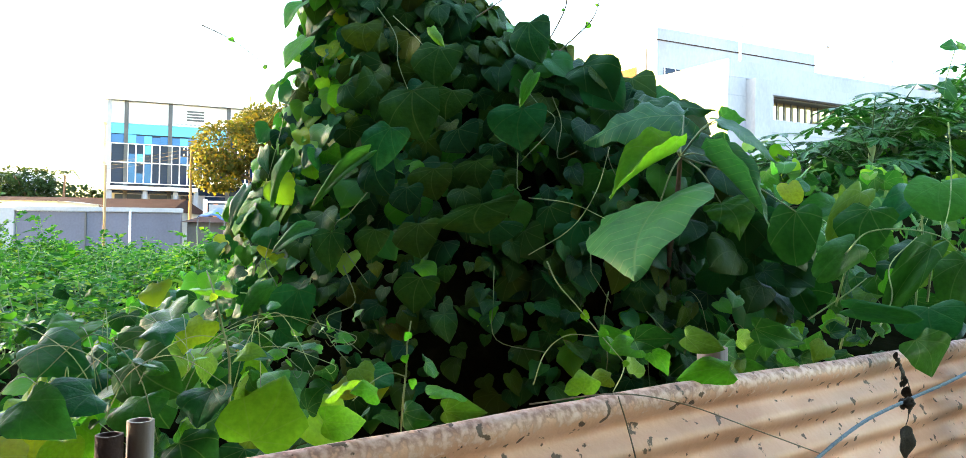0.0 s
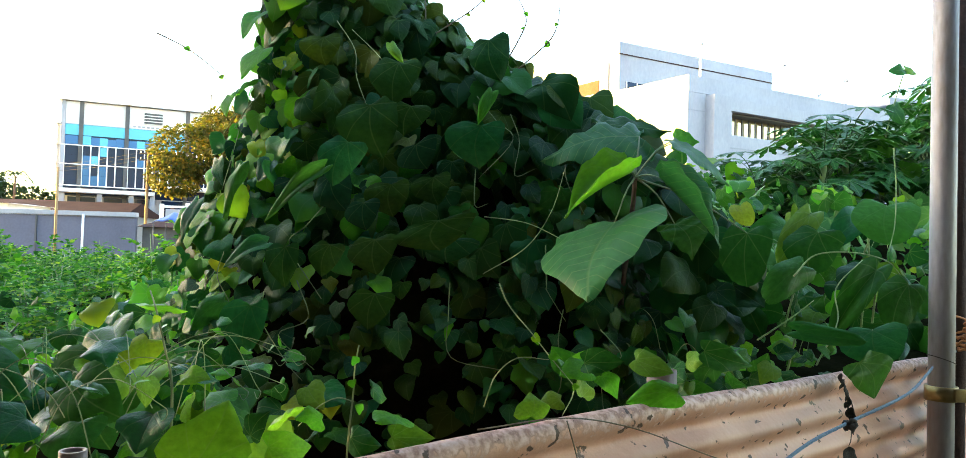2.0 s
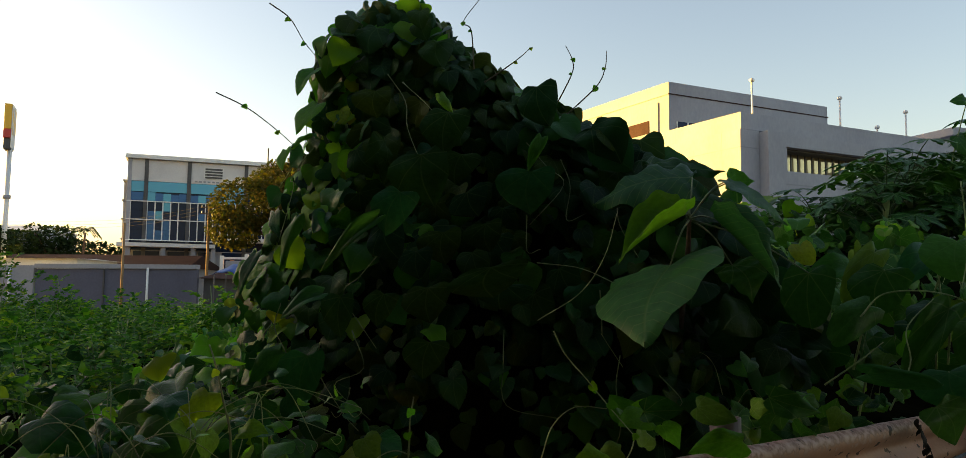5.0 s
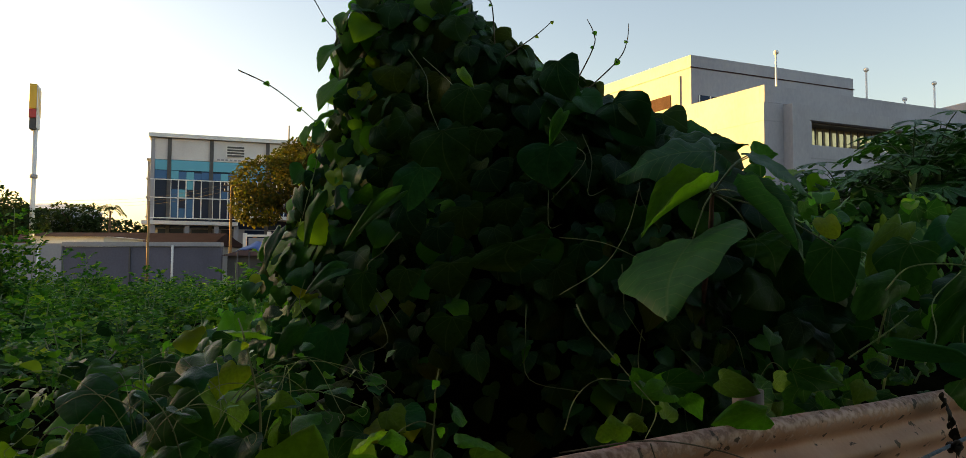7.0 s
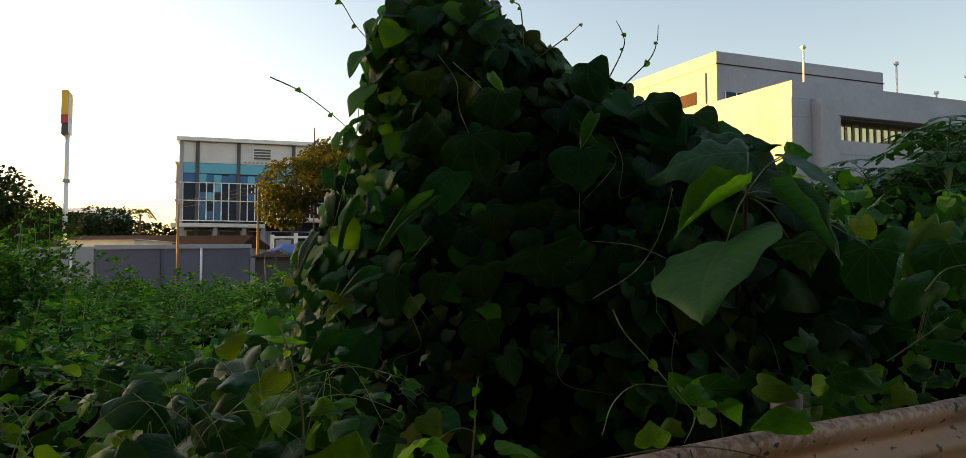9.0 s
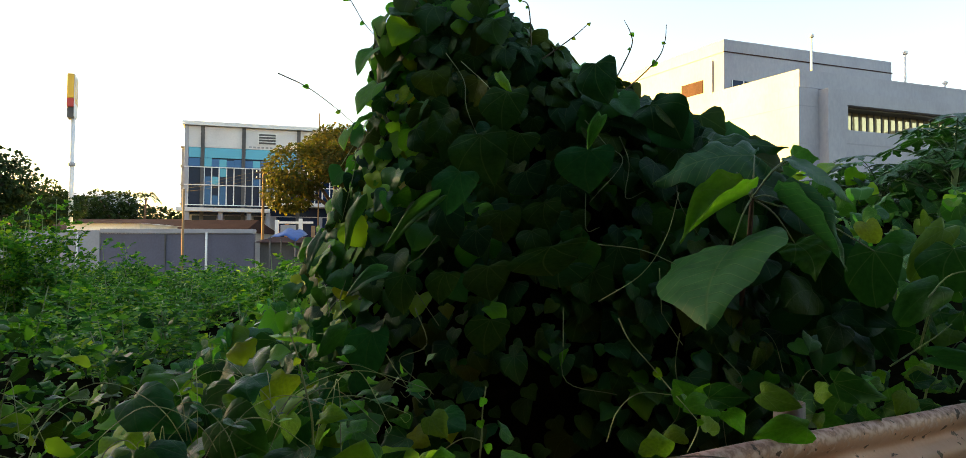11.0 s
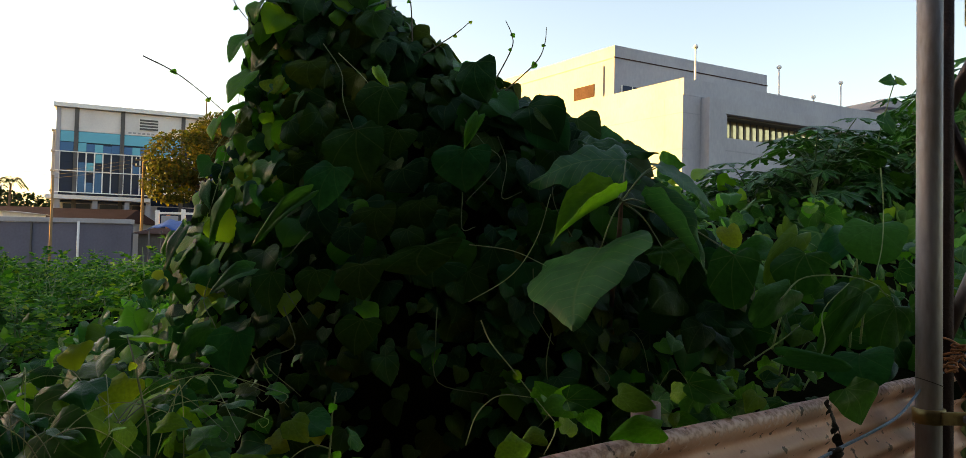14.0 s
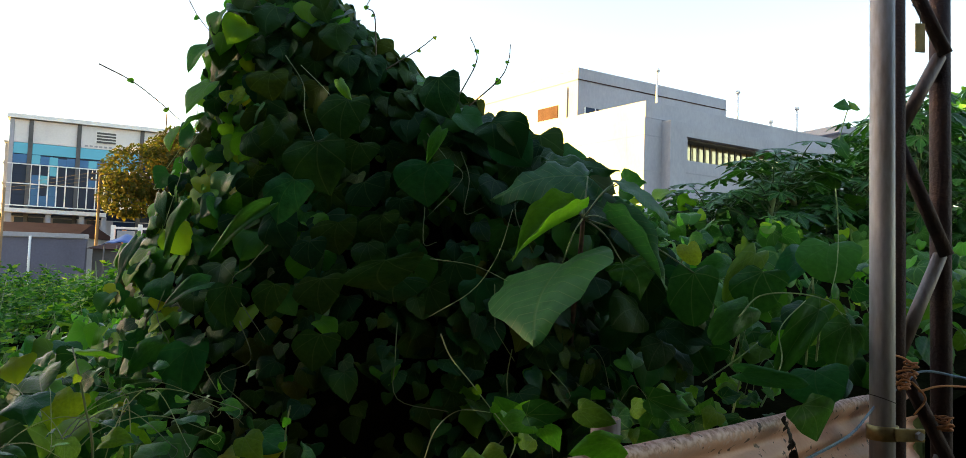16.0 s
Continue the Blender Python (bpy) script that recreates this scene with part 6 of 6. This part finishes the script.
def make_white_building():
    g = thing("white_institution_building", (13.93, 46, 0), "white flat-roofed concrete building with a recessed window strip", "building")
    F = Matrix((WU, WV, Vector((0, 0, 1)))).transposed().to_4x4()
    F.translation = (13.93, 46, 0)

    def b(name, lo, hi, mat, label="", parent=None, bevel=0.0, fr=F):
        return part(name, box(lo, hi, bevel, fr), M[mat], parent or g, label)

    L, D = 34.0, 26.0
    b("core", (0.35, 1.2, 0), (L, D, 11.7), "white_wall")
    par = b("parapet", (0.0, 0.0, 11.88), (L, 0.35, 12.90), "white_wall", "white parapet band")
    b("parapet", (0.0, 0.36, 11.84), (0.35, D, 12.90), "white_wall", "white parapet band")
    b("corner_wall", (-0.35, -0.28, 0), (1.15, 1.19, 11.78), "white_wall")
    b("side_wall", (-0.35, 1.2, 0), (0.34, D, 11.78), "white_wall")
    for z in (10.70, 8.50, 6.30):
        b("joint", (-0.36, -0.295, z - 0.03), (1.14, -0.282, z + 0.03), "pale_wall")
        b("joint", (-0.365, -0.27, z - 0.03), (-0.352, D, z + 0.03), "pale_wall")
    b("column", (1.16, -0.95, 0), (2.55, 0.6, 11.70), "white_wall", "square column standing proud")
    b("beam", (2.56, -0.55, 10.95), (L, 0.9, 11.72), "white_wall")
    b("soffit", (3.1, -0.1, 10.82), (L - 0.5, 1.19, 10.94), "dark_grey")
    b("sill_wall", (2.56, -0.45, 0), (L, 0.5, 9.48), "white_wall")
    b("joint", (2.56, -0.47, 8.62), (L, -0.452, 8.70), "pale_wall")
    b("jamb", (2.56, -0.45, 9.49), (3.25, 0.9, 10.94), "white_wall")
    win = b("window_strip", (3.25, 0.75, 9.46), (L - 0.6, 0.85, 10.81), "gold_glass", "window glass tinted gold as an evening reflection")
    for k in range(48):
        x = 3.4 + k * 0.62
        b("bar", (x, 0.5, 9.49), (x + 0.06, 0.58, 10.80), "dark_grey", parent=win)
    ac = b("air_conditioner", (8.9, -0.3, 9.49), (9.8, 0.45, 10.05), "metal_white", "window air conditioner")
    b("grille", (9.0, -0.32, 9.57), (9.55, -0.302, 9.98), "dark_grey", parent=ac)
    # upper storey set back
    P = Matrix((WU, WV, Vector((0, 0, 1)))).transposed().to_4x4()
    P.translation = (10.9, 52, 0)
    b("penthouse", (0, 0, 11.71), (15.3, 16, 16.45), "white_wall", "set-back upper storey", fr=P)
    # south coping is darker than the west one, its shade put into the colour
    b("coping", (-0.06, -0.06, 15.58), (15.36, -0.004, 15.64), "roof_brown", fr=P)
    b("coping", (-0.06, -0.003, 15.58), (-0.004, 16, 15.64), "pale_wall", fr=P)
    b("penthouse_window", (0.6, -0.04, 12.95), (2.6, -0.004, 13.75), "dark_glass", fr=P)
    for k in range(3):
        b("window_post", (0.6 + k * 0.95, -0.06, 12.95), (0.7 + k * 0.95, -0.045, 13.75), "metal_white", fr=P)
    b("lattice", (-0.05, 2.0, 13.2), (-0.004, 4.2, 14.1), "roof_brown", "brown lattice window", fr=P)
    b("lattice", (-0.05, 8.0, 13.2), (-0.004, 10.2, 14.1), "roof_brown", "brown lattice window", fr=P)
    b("drain_pipe", (-0.10, 1.0, 12.0), (-0.004, 1.15, 15.2), "pale_wall", fr=P)


make_white_building()


def make_roof_lamp(base, h):
    t = thing("roof_lamp", base, "slender white lamp post with a round head on the roof", "lamp", "lamps along the roof edge")
    B = Vector(base)
    part("post", tube_mesh("post", [B, B + Vector((0, 0, h))], 0.07, 0.06, M["metal_white"], 10, 1), None, t)
    bm = bmesh.new()
    bmesh.ops.create_uvsphere(bm, u_segments=14, v_segments=10, radius=0.17, matrix=Matrix.Translation(B + Vector((0, 0, h + 0.15))) @ Matrix.Diagonal((1, 1, 0.85, 1)))
    part("head", bm, M["metal_white"], t, smooth=True)


for u, hgt in ((1.8, 2.3), (9.6, 2.1), (16.2, 1.9), (13.2, 0.5)):
    p = Vector((13.93, 46, 11.7)) + WU * u + WV * 0.8
    make_roof_lamp((p.x, p.y, 11.71), hgt + 1.1)


def make_far_block():
    t = thing("grey_block", (38, 62, 0), "grey concrete block with a projecting roof edge", "building")
    R = Matrix.Translation((34.4, 60, 0)) @ pose(0, 0, 0, 0, 0, 20)
    part("wall", box((0, 0, 0), (14, 10, 14.3), 0, R), M["pale_wall"], t)
    part("roof_edge", box((-0.6, -0.6, 14.31), (14.6, 10.6, 14.95), 0.05, R), M["pale_wall"], t)
    for k in range(4):
        part("window", box((1.5 + 3.2 * k, -0.05, 11.4), (3.4 + 3.2 * k, -0.004, 12.9), 0, R), M["dark_glass"], t)


make_far_block()
